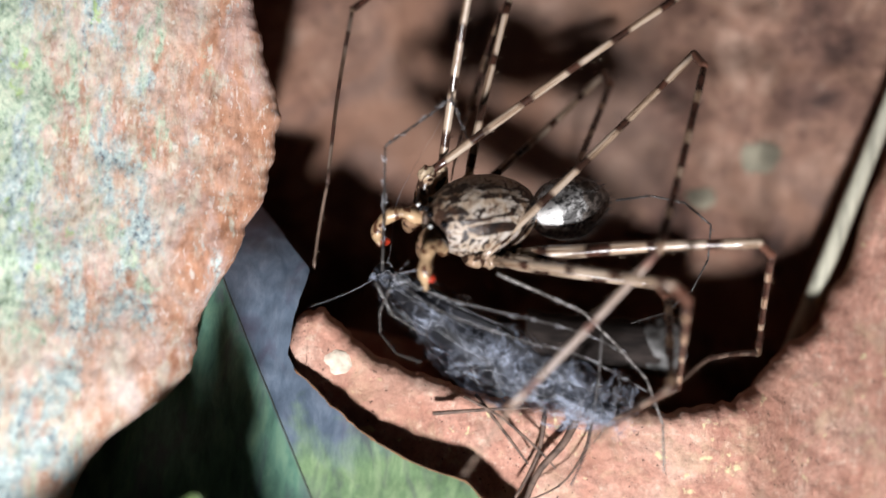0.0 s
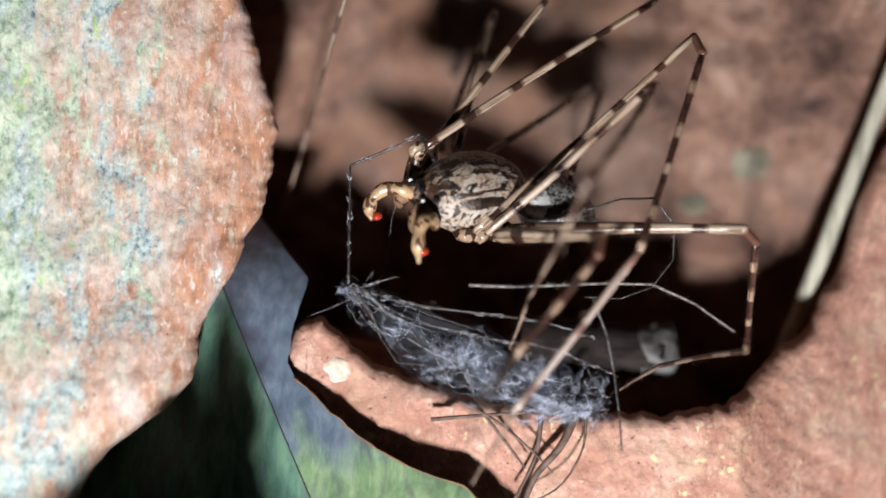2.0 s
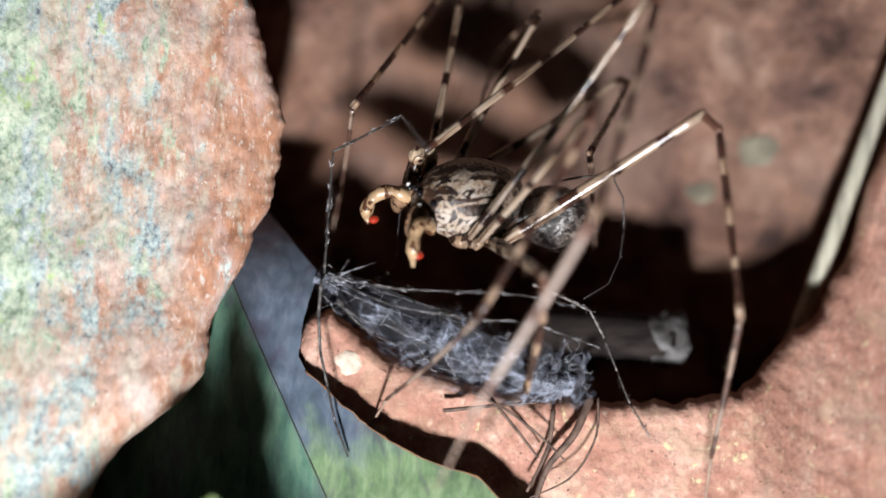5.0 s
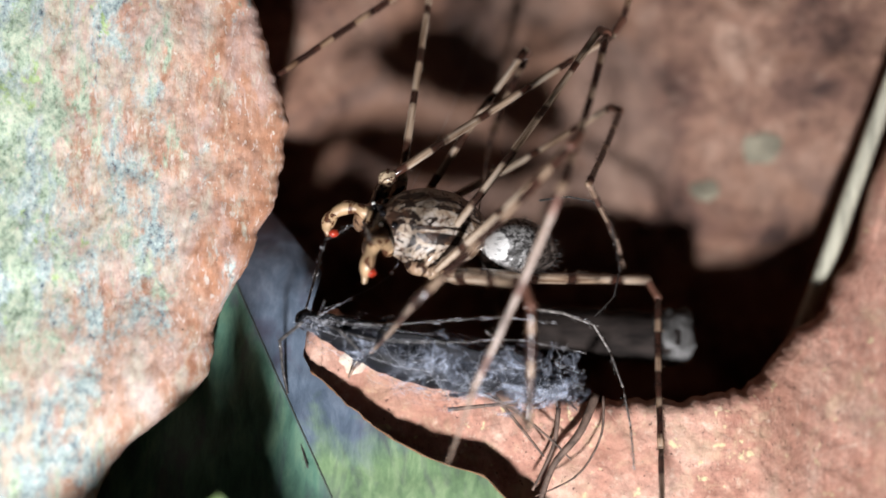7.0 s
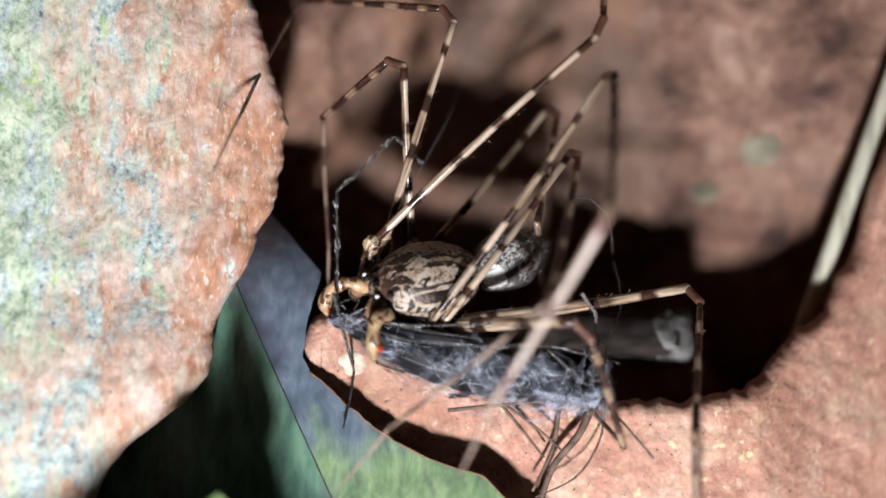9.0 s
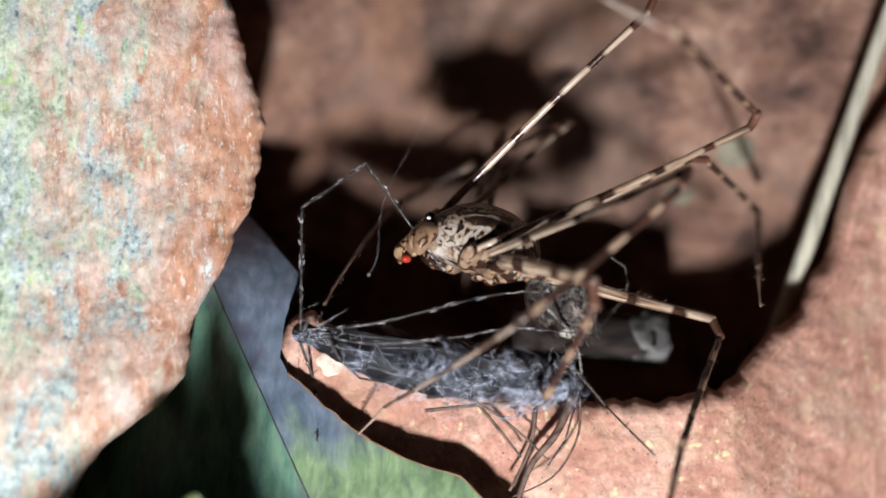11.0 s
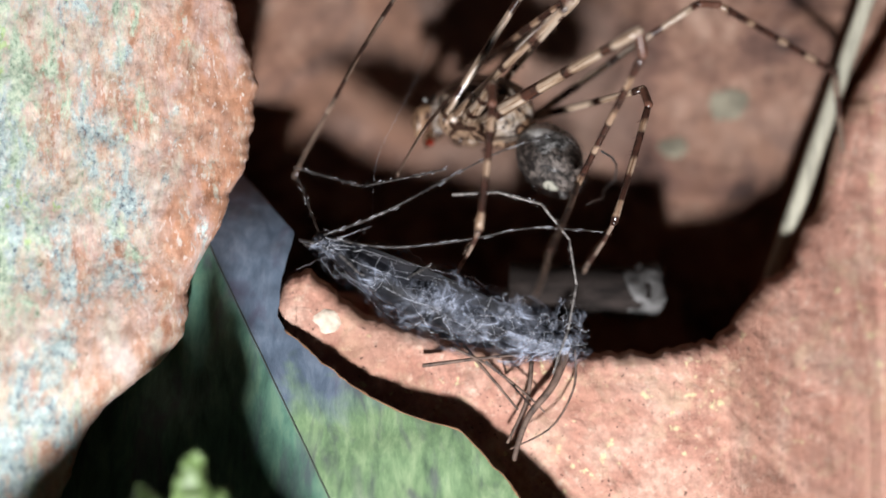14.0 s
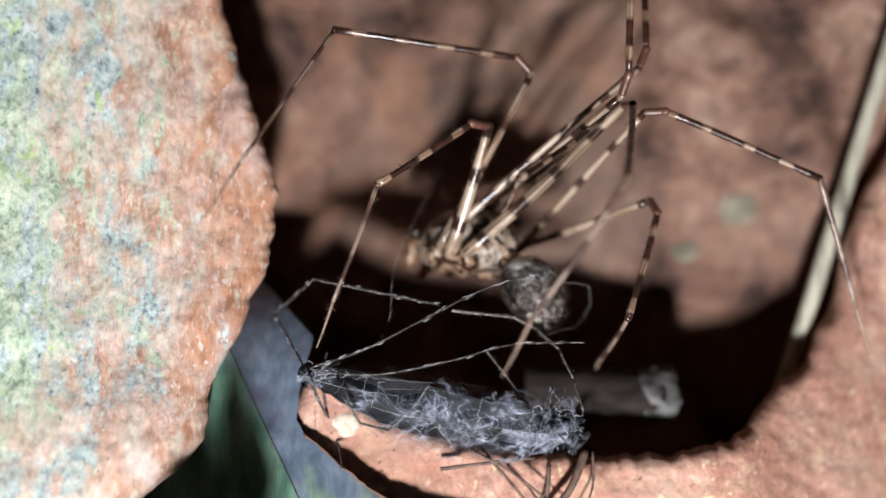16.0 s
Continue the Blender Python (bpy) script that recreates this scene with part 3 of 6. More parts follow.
# Unseen stone below the view, shaped to shade the leaf and left rock.
def shade_stone():
    rings = []
    for i in range(130):
        d = 36 * (i / 129) ** 1.6
        z = -10.3 - d
        x0, x1 = -9.6 - min(1.7 * d, 10 + 0.1 * d), -5.3 + 0.5 * d
        half = 0.7 + 0.16 * d
        ring = []
        for k in range(49):
            w = 2 * math.pi * k / 48
            x = (x0 + x1) / 2 + (x1 - x0) / 2 * math.cos(w)
            y = -8.5 + half * math.sin(w)
            n = (grain((math.cos(w) * 2, math.sin(w) * 2, z), 0.55) * 0.55 + 0.16 * grain((math.cos(w) * 3, math.sin(w) * 3, z), 2.2)) * min(1, 0.3 + d / 2)
            ring.append((x + n * math.cos(w), y + n * math.sin(w), z))
        rings.append(ring)
    v, f = sheet(rings)
    v = [(-3.3 + (x + 3.3) * 0.93, -52 + (y + 52) * 0.93, -34.5 + (z + 34.5) * 0.93) for x, y, z in v]
    tagged(put("unseen_shade_rock", v, f, M_SALMON), "unseen pink stone below the view, added to shade the leaf", "rock")


ground()
back_stone()
wall_lichen()
left_stone()
ledge_stone()
shade_stone()

# ---- plants and debris ----
LEAF_EDGE = [(-20, 9), (-12, 5.2), (-9.64, 3.35), (-9.12, 2.91), (-8.41, 2.3), (-7.79, 1.77), (-7.37, 1.31), (-7.17, 0.48), (-6.9, -0.35), (-6.25, -1.65), (-5.63, -2.58),
             (-4.64, -3.71), (-4.13, -4.38), (-3.6, -4.7), (-2.5, -4.6), (-1.5, -4.38), (-0.77, -4.19), (-0.2, -4.75), (0.4, -5.3), (1.1, -6.0), (2.2, -7.2)]


def leaf_depth(x, z):
    rib = -3.6 - 0.51 * (z + 8)
    return 0.34 * (z + 3.4) + 0.16 * max(0, z + 2.2) ** 2 + 0.12 - 0.05 * (x + 5) + 0.10 * abs(x - rib) + 0.10 * grain((x, 0.5, z), 0.5)


def leaf():
    zs, xs = zip(*LEAF_EDGE)
    root = new("leaf")
    tagged(root, "fallen green leaf with blue-grey bloom and brown edge", "leaf")
    rows, rim = [], []
    for i in range(200):
        z = -20 + 22.2 * i / 199
        e = float(np.interp(z, zs, xs)) + (0.09 if z < -4.2 else 0.03) * grain((z, 1.1, 0.3), 3.2, 4)
        rows.append([(e + (-15 - e) * s, leaf_depth(e + (-15 - e) * s, z), z) for s in np.linspace(0, 1, 60) ** 1.3])
        rim.append(rows[-1][0])
    back = [[(x, y + 0.12, z) for x, y, z in r] for r in rows]
    put("blade", *join([sheet(rows), sheet(back), sheet([[a[0] for a in rows], [a[0] for a in back]])]), M_LEAF, root)
    low = [p for p in rim if p[2] < -4.0]
    put("leaf_edge", *tube(low, [0.02 + 0.05 * abs(grain((p[2], 0, 0), 4)) for p in low], 6), M_LEAF_EDGE, root, "brown withered rim")
    rib = []
    for i in range(60):
        z = -14 + 15 * i / 59
        x = -3.6 - 0.51 * (z + 8)
        rib.append((x, leaf_depth(x, z) - 0.01, z))
    put("midrib", *tube(rib, 0.026, 6), M_RIB, root, "thin dark midrib")


def stalk():
    root = new("grass_stalk")
    tagged(root, "dry pale grass stalk leaning on the stone", "grass stalk")
    line = spline([(12.55, 5.2, -6), (14.25, 5.2, -1.5), (16.75, 5.2, 5.5), (19.2, 4.9, 12.6), (21.7, 4.6, 20)], 40)
    put("stem", *tube(line, [0.36 - 0.003 * i for i in range(40)], 12), M_STALK, root)
    sheath = [(p[0] + 0.24, p[1] + 0.1, p[2]) for p in line[14:]]
    put("sheath", *tube(sheath, [0.04 + 0.009 * i for i in range(len(sheath))], 8), M_STALK, root)


def twig():
    root = new("broken_twig")
    tagged(root, "short broken twig with a whitish end in the hollow", "twig")
    line = [(3.5 + 0.43 * i, 4.1 - 0.03 * i, -2.95 - 0.03 * i + 0.08 * grain((i, 0, 0), 0.7)) for i in range(13)]
    put("bark", *tube(line, [0.92 + 0.10 * grain((i, 2, 0), 0.9) for i in range(13)], 14), M_TWIG, root)
    def stub(d):
        return (d[0] ** 4 + (d[1] * d[1] + d[2] * d[2]) ** 2) ** (-1 / 4) * (1 + 0.22 * grain(d, 1.8, 4))
    put("twig_end", *ball((8.45, 3.6, -3.2), (0.80, 0.75, 0.98), 30, 40, stub), M_TWIG_END, root, "whitish broken end")


def debris():
    """Thin dry stalks caught over the lip of the ledge."""
    def stick(points, r, label, name="dry_stick"):
        tagged(put(name, *tube(spline(points, 14), [r * (1 - 0.035 * i) for i in range(14)], 7), M_DEBRIS), label, "stick")
    stick([(1.6, 0.1, -4.7), (2.6, -0.25, -5.9), (3.4, -0.35, -6.9)], 0.07, "thin dark dry stick over the ledge lip")
    stick([(5.2, 0.2, -4.9), (4.6, -0.3, -6.1), (3.7, -0.4, -7.2), (3.2, -0.5, -8.6)], 0.16, "dark crooked dry stick on the pink ledge")
    stick([(0.2, -0.2, -5.35), (2.0, -0.3, -5.15), (3.4, -0.25, -5.05)], 0.075, "pale thin dry stick lying on the pink ledge")
    stick([(3.9, -0.2, -5.3), (3.7, -0.35, -6.6), (3.0, -0.5, -8.0)], 0.09, "thin brown dry stick on the pink ledge")
    stick([(1.2, -0.2, -4.75), (2.4, -0.35, -5.35), (3.6, -0.4, -6.3), (4.3, -0.45, -7.0)], 0.06, "thin reddish dry stick crossing the ledge lip")
    stick([(5.4, -0.2, -4.9), (5.3, -0.4, -6.2), (4.5, -0.5, -7.5), (3.1, -0.5, -8.2)], 0.05, "thin curved dry fibre on the pink ledge")
    tagged(put("pale_spot", *ball((-3.05, 0.60, -3.83), (0.54, 0.16, 0.42), 24, 48, lambda d: 1 + 0.13 * grain(d, 1.8, 3)), M_SPOT), "cream lichen spot on the pink ledge", "lichen")


def thread():
    root = new("silk_thread")
    tagged(root, "loose silk thread with a tiny bright droplet", "silk thread")
    line = spline([(-4.2, 1.2, -2.1), (-1.68, 1.0, -0.74), (-1.2, 1.2, 1.8), (0.4, 3.5, 5.2), (1.5, 8.6, 9.0)], 30)
    put("strand", *tube(line, 0.004, 4), M_SILK, root)
    put("droplet", *ball(line[7], (0.07, 0.07, 0.07), 8, 12), M_SILK, root, "tiny bright droplet")


def sprout():
    """Small fleshy shoots that stand up before the leaf."""
    root = new("green_sprout")
    tagged(root, "pale green fleshy sprout growing before the leaf", "sprout")
    for x, z, r, lean_x in ((-6.2, -6.9, 0.42, 0.25), (-7.7, -7.7, 0.45, -0.1), (-5.5, -7.9, 0.5, 0.3)):
        line = spline([(x - 2.2 * lean_x, -5.2, -45), (x - 1.5 * lean_x, -6.3, -20), (x - lean_x, -7.0, z - 2.5), (x, -7.2, z)], 24)
        radii = [r * (0.9 + 0.25 * math.sin(i * 0.5 + x)) * min(1.0, 0.16 * (24 - i)) ** 0.6 for i in range(24)]
        line = spline(line, 90)
        v, f = tube(line, list(np.interp(np.linspace(0, 23, 90), range(24), radii)), 18)
        put("shoot", [(a + 0.3 * grain((a, b, c), 1.6, 4), b + 0.2 * grain((b, c, a), 1.6), c + 0.25 * grain((c, a, b), 1.6, 4)) for a, b, c in v], f, M_SPROUT, root)


leaf()
sprout()
stalk()
twig()
debris()
thread()


# ---- spider ----
def spider():
    root = new("spider")
    tagged(root, "banded long-legged spider with a domed spotted head part", "spider")

    def dome(d):
        return 1 + 0.10 * max(0, -d[0]) * max(0, d[2]) - 0.16 * max(0, d[0]) ** 2 * max(0, d[2])
    v, f = ball((0, 0, 0.2), (2.05, 1.45, 1.4), 28, 36, dome)
    v = [(x, y * (1 - 0.22 * max(0, x / 2.05) ** 2 - 0.2 * max(0, -x / 2.05) ** 2), z if z > -0.55 else -0.55 + (z + 0.55) * 0.35) for x, y, z in v]
    v = [(x + 0.04 * grain((x, y, z), 1.2), y + 0.04 * grain((y, z, x), 1.2), z + 0.05 * grain((z, x, y), 1.2)) for x, y, z in v]
    put("cephalothorax", v, f, M_CARAPACE, root, "domed cream carapace with black blotches")
    for s in (1, -1):
        put("chelicera", *tube(spline([(1.75, 0.42 * s, 0.15), (2.05, 0.62 * s, -0.1), (2.1, 0.66 * s, -0.5), (2.05, 0.6 * s, -0.8)], 10), [0.26, 0.33, 0.36, 0.36, 0.34, 0.31, 0.28, 0.23, 0.17, 0.1], 14), M_TAN, root, "tan fang base")
        for x, y, z in ((2.0, 0.44, 0.40), (1.64, 0.60, 0.58), (1.98, 0.14, 0.62)):
            eye = put("eye", *ball((x, y * s, z), (0.125, 0.12, 0.12), 12, 16), M_EYE, root)
            if x == 2.0:
                # white bead set on the eye in place of its highlight
                put("lens", *ball((x + 0.07, (y + 0.09) * s, z + 0.055), (0.075, 0.075, 0.075), 10, 14), M_GLINT, eye, "bright silvery lens")
    palps = []
    for line, bulb in (([(1.9, -0.3, -0.1), (2.25, -0.42, 0.12), (2.6, -0.6, 0.1), (2.93, -0.7, -0.1), (3.18, -0.66, -0.46), (3.24, -0.5, -0.81), (3.16, -0.3, -1.05)], (3.02, -0.3, -0.86)),
                       ([(1.6, 1.0, -0.25), (1.95, 1.12, 0.2), (2.25, 1.25, 0.33), (2.47, 1.42, 0.22), (2.57, 1.67, -0.08), (2.57, 1.9, -0.46), (2.53, 2.1, -0.79)], (2.42, 1.98, -0.4))):
        palp = put("pedipalp", *tube(spline(line, 30), [0.185 + 0.05 * abs(math.sin(i * 0.36)) - (0.0 if i < 24 else 0.026 * (i - 23)) for i in range(30)], 12), M_PALP, root, "bent tan feeler")
        palps.append(palp)
        put("palp_tip", *ball(bulb, (0.17, 0.13, 0.15), 12, 16, lambda d: 1 + 0.12 * grain(d, 1.3)), M_RED, palp, "glossy red bulb")
    for n, (x, y, z) in BASES.items():
        s = 1 if y > 0 else -1
        put("coxa", *tube(spline([(x * 0.6, 0.55 * s, -0.6), (x, 1.2 * s, -0.45), (x, y, z)], 8), [0.30, 0.36, 0.38, 0.36, 0.31, 0.28, 0.26, 0.22], 12), M_COXA, root)
        r = 0.29 if n == "right_one" else 0.21
        put("trochanter", *ball((x, y, z), (r, r * 0.8, r * 1.2), 16, 20, lambda d: 1 + 0.3 * grain((d[0] + x, d[1], d[2]), 1.3)), M_TROCH if s < 0 else M_JOINT, root, "pale cream leg joint" if s < 0 else "brown mottled leg joint")
    v, f = ball((1.7, 0, 0.1), (1.42, 1.08, 1.1), 36, 44, lambda d: 1 + 0.05 * d[0] * d[2] + 0.02 * grain(d, 2.0))
    v = [(x, y * (1 - 0.24 * max(0, x - 1.9) ** 1.3), 0.1 + (z - 0.1) * (1 - 0.24 * max(0, x - 1.9) ** 1.3)) for x, y, z in v]
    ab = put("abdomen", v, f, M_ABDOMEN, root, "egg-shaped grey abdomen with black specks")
    put("spinneret", *join([tube([(2.75, 0.12 * s, -0.2), (3.05, 0.1 * s, -0.3), (3.15, 0.06 * s, -0.33)], [0.15, 0.11, 0.05], 8) for s in (1, -1)]), M_PREY_LEG, ab)
    put("pedicel", *tube(spline([(-0.35, 0, 0.0), (0.1, 0, 0.02), (0.7, 0, 0.08)], 8), [0.5, 0.45, 0.4, 0.36, 0.36, 0.4, 0.45, 0.5], 14), M_TAN, ab, "narrow brown waist")
    hair = []
    rng = random.Random(5)
    for _ in range(260):
        d = Vector((rng.gauss(0, 1), rng.gauss(0, 1), rng.gauss(0, 1))).normalized()
        q = 1 - 0.24 * max(0, 1.38 * d.x - 0.2) ** 1.3
        p = Vector((1.7 + 1.40 * d.x, 1.06 * d.y * q, 0.1 + 1.08 * d.z * q))
        hair.append(tube([p, p + d * 0.09 + Vector((0.08, 0, 0)), p + d * 0.13 + Vector((0.2, 0, 0))], [0.012, 0.009, 0.003], 3))
    put("hair", *join(hair), M_PREY_LEG, ab)
    return root, ab, palps


BASES = {"left_one": (0.55, 1.55, -0.25), "left_two": (0.15, 1.65, -0.25), "left_three": (-0.45, 1.65, -0.25), "left_four": (-1.0, 1.5, -0.25),
         "right_one": (1.45, -1.55, 0.85), "right_two": (0.8, -1.8, 0.75), "right_three": (-0.4, -1.9, 0.25), "right_four": (-1.0, -1.7, 0.15)}
SIZES = {"one": (9.9, 8.0, 8.8), "two": (7.2, 7.2, 9.0), "three": (4.8, 4.7, 5.8), "four": (7.6, 6.6, 7.0)}
SIZES_FAR = {"one": (9.9, 8.0, 10.0), "two": (7.6, 7.6, 10.4), "three": (6.2, 5.0, 6.4), "four": (7.6, 6.6, 6.8)}
PATELLA = 0.75


def leg_sizes(n):
    side, pair = n.split("_")
    return SIZES_FAR.get(pair, SIZES[pair]) if side == "right" else SIZES[pair]


def bristles(length, r0, r1, count, rng):
    out = []
    for _ in range(count):
        x = rng.uniform(0.05, 0.97) * length
        r = r0 + (r1 - r0) * x / length
        w = rng.uniform(0, 6.28)
        c, s = math.cos(w), math.sin(w)
        h = rng.uniform(0.08, 0.17)
        out.append(tube([(x, c * r * 0.9, s * r * 0.9), (x + 0.6 * h, c * (r + h * 0.8), s * (r + h * 0.8))], [0.009, 0.003], 3))
    return out


def leg_segments(root):
    segs = {}
    rng = random.Random(9)
    for n in BASES:
        fem, tib, met = leg_sizes(n)
        tar = met * 0.28
        met = met - tar
        stout = {"left_one": 0.86, "left_four": 0.74, "right_four": 0.8}.get(n, 0.58)
        th = 0.146 if n.endswith(("one", "two", "four")) else 0.15

        def seg(name, length, r, mat, hairs, knob=0.0, label=""):
            k = 14
            xs = [length * i / (k - 1) for i in range(k)]
            rr = [r[0] + (r[1] - r[0]) * i / (k - 1) for i in range(k)]
            rr[0] *= 0.8
            rr[-1] *= 1 + knob
            rr[-2] *= 1 + knob * 0.8
            shapes = [tube([(x, 0, 0.012 * length * math.sin(math.pi * x / length)) for x in xs], rr, 10), ball((length, 0, 0), (rr[-1],) * 3, 6, 10)]
            return put(name, *join(shapes + bristles(length, r[0], r[1], hairs, rng)), mat, root, label)
        segs[n] = (seg("femur", fem, (th * (1.9 if n in ("left_three", "left_four") else 1.05), th * (0.9 if n in ("left_three", "left_four") else 0.72)), M_FEMUR, 60, 0.25, "cream leg joint ringed with brown"),
                   seg("patella", PATELLA, (th * 0.98, th * 0.95), M_PATELLA, 8, 0.12, "dark brown knee joint"),
                   seg("tibia", tib - PATELLA, (th * 0.88, th * 0.7), M_TIBIA, 70, 0.3),
                   seg("metatarsus", met, (th * stout, th * stout * 0.7), M_META_PALE if n == "left_one" else M_META, 50, 0.1),
                   seg("tarsus", tar, (th * stout * 0.66, th * 0.14), M_TARSUS, 14))
    return segs


SPIDER, ABDOMEN, PALPS = spider()
SEGMENTS = leg_segments(SPIDER)


# ---- wrapped prey ----
def prey():
    root = new("wrapped_insect")
    tagged(root, "dark slender insect wrapped in bluish-white silk", "insect")
    rng = random.Random(3)
    body = spline([(0.3, 0, 0.0), (1.6, 0.1, -0.15), (3.4, 0.2, -0.45), (5.6, 0.25, -0.55), (7.6, 0.2, -0.35)], 30)
    rad = [0.18 + 0.62 * math.sin(math.pi * min(1, (i + 1) / 32) ** 1.1) ** 0.9 + 0.03 * math.sin(i * 2.1) for i in range(30)]
    put("trunk", *tube(body, rad, 16), M_PREY, root, "black segmented body")
    put("head", *ball((0.25, 0, 0.02), (0.4, 0.34, 0.36), 12, 16), M_PREY, root)
    for s in (1, -1):
        wing = []
        for i in range(16):
            u = i / 15
            w = 0.95 * math.sin(math.pi * (0.08 + 0.87 * u)) ** 0.7
            wing.append([(1.2 + 7.6 * u, 0.15 * s - 0.35 * s * q - 0.55 + 0.05 * grain((u * 6, q, s), 2), 0.25 - 0.5 * u + w * (q - 0.6) * 0.9) for q in np.linspace(0, 1, 6)])
        back = [[(x, y + 0.03, z) for x, y, z in r] for r in wing]
        put("wing", *join([sheet(wing), sheet(back)]), M_WING, root, "folded smoky wing")
    limbs = [
        [(0.3, -0.3, 0.1), (2.2, -0.9, 0.35), (4.4, -1.0, 0.95), (6.4, -0.8, 1.5), (8.2, -0.5, 1.7)],
        [(0.4, -0.3, 0.1), (2.4, -1.0, -0.05), (4.8, -1.0, 0.35), (7.0, -0.9, 0.9), (9.4, -0.4, 0.95)],
    ]
    def flecks(points, limb, count):
        """Pale silk-coloured flecks along a limb that stand in for glints on its bristles."""
        bits = []
        for _ in range(count):
            k = rng.randrange(1, len(points) - 1)
            p = Vector(points[k]) + Vector((rng.gauss(0, 0.03), rng.gauss(-0.02, 0.03), rng.gauss(0, 0.03)))
            q = p + Vector(points[k + 1]) * 0.5 - Vector(points[k - 1]) * 0.5 + Vector((rng.gauss(0, 0.03), rng.gauss(0, 0.03), rng.gauss(0, 0.035)))
            bits.append(tube([p, (p + q) / 2, q], [0.006, rng.uniform(0.007, 0.016), 0.003], 5))
        tagged(put("silk_fleck", *join(bits), M_SILK, limb, "bright flecks of silk"), kind="stuff")
    made = []
    for i, line in enumerate(limbs):
        pts = spline(line, 34)
        tub = [tube(pts, [0.036 * (1 - 0.015 * k) for k in range(34)], 7)]
        for _ in range(46):
            p = Vector(pts[rng.randrange(1, 33)])
            d = Vector((rng.gauss(0, 1), rng.gauss(0, 1), rng.gauss(0, 1))).normalized() * 0.11
            tub.append(tube([p, p + d], [0.011, 0.004], 3))
        made.append(put("limb", *join(tub), M_PREY_LEG, root, "thin bristly grey limb"))
        flecks(pts, made[-1], 26)
    jointed = []
    for length in RAISED:
        tub = [tube([(length * k / 9, 0, 0.05 * math.sin(math.pi * k / 9)) for k in range(10)], [0.042 - 0.0015 * k for k in range(10)], 7)]
        tub += bristles(length, 0.045, 0.04, 46, rng)
        jointed.append(put("raised_limb", *join(tub), M_PREY_LEG, root, "thin bristly grey limb, raised"))
        flecks([(length * k / 24, 0, 0.05 * math.sin(math.pi * k / 24)) for k in range(25)], jointed[-1], 30)
    chains = {}
    for name, (count, total_length, r0, r1, label) in CHAINS.items():
        length, pieces = total_length / count, []
        for i in range(count):
            a, b = r0 + (r1 - r0) * i / count, r0 + (r1 - r0) * (i + 1) / count
            shapes = [tube([(length * k / 5, 0, 0) for k in range(6)], [a + (b - a) * k / 5 for k in range(6)], 7), ball((length, 0, 0), (b, b, b), 6, 8)]
            pieces.append(put(name, *join(shapes + bristles(length, a, b, 9, rng)), M_PALE_LIMB if name == "hind_limb" else M_PREY_LEG, root, label))
        if name == "hind_limb":
            flecks([(length * k / 24, 0, 0) for k in range(25)], pieces[1], 14)
        chains[name] = pieces
    def shell(x, w, k):
        """A point on the bag of silk at length x and turn w."""
        e = max(0.0, math.sin(math.pi * min(max((x + 0.2) / 10.0, 0.02), 0.985))) ** 0.55
        r = k * e * (1 + 0.30 * grain((x * 0.8, math.cos(w) * 1.1, math.sin(w) * 1.1 + k), 0.9, 3))
        drop = -0.12 - 0.5 * math.sin(math.pi * min(1, max(0, x / 10))) + (0.03 * (x - 6) if x > 6 else 0)
        return Vector((x + 0.12 * grain((w, x, 0), 1.3), -0.15 + 0.95 * r * math.cos(w), drop + 1.05 * r * math.sin(w)))
    for k in (0.78, 1.22):
        bag = sheet([[shell(-0.1 + 9.15 * i / 79, 2 * math.pi * j / 40, k) for j in range(41)] for i in range(80)])
        tagged(put("silk_veil", *bag, M_VEIL, root, "smoky film of fine silk"), kind="stuff")
    silk = []
    for i in range(56):
        x = rng.uniform(0, 4) if i % 3 == 0 else rng.gauss(6.2, 2.0)
        w, k = rng.uniform(0, 6.28), rng.uniform(0.6, 1.08)
        dx, dw = rng.gauss(0, 0.12), rng.choice((-1, 1)) * rng.uniform(0.02, 0.16)
        pts = []
        for _ in range(rng.randrange(12, 30)):
            dx, dw = 0.92 * dx + rng.gauss(0, 0.025), dw + rng.gauss(0, 0.02)
            x, w = x + dx, w + dw
            if -0.1 < x < 9.7:
                pts.append(shell(x, w, k))
        if len(pts) > 5:
            silk.append(tube(pts, rng.choice((0.0025, 0.0025, 0.003, 0.004, 0.007)), 4))
    for i in range(9):
        p = Vector((rng.uniform(0.0, 7.5), rng.uniform(-1.2, -0.4), rng.uniform(-1.2, 0.4)))
        q = p + Vector((rng.uniform(1.0, 3.4), rng.uniform(-0.3, 0.3), rng.uniform(-0.6, 0.7)))
        silk.append(tube(spline([p, (p + q) / 2 + Vector((0, 0, rng.uniform(-0.2, 0.05))), q], 8), rng.choice((0.003, 0.004, 0.006)), 4))
    for i in range(8):
        p = Vector((rng.uniform(-0.25, 0.7), rng.uniform(-0.6, 0.2), rng.uniform(-0.3, 0.35)))
        q = p + Vector((rng.gauss(0.2, 0.4), rng.uniform(-0.3, 0.1), rng.gauss(0.0, 0.3)))
        silk.append(tube([p, (p + q) / 2 + Vector((0.05, 0, 0.05)), q], [0.007, 0.006, 0.003], 4))
    for cx, cy, cz, size in ((8.5, -0.5, 0.3, 0.55), (7.7, -0.75, -0.35, 0.5), (5.6, -0.95, -0.8, 0.5), (4.1, -0.9, -0.4, 0.45), (8.9, -0.5, -0.5, 0.5), (2.4, -0.7, -0.25, 0.32), (6.7, -0.8, 0.05, 0.4), (0.7, -0.4, 0.0, 0.3)):
        shells = []
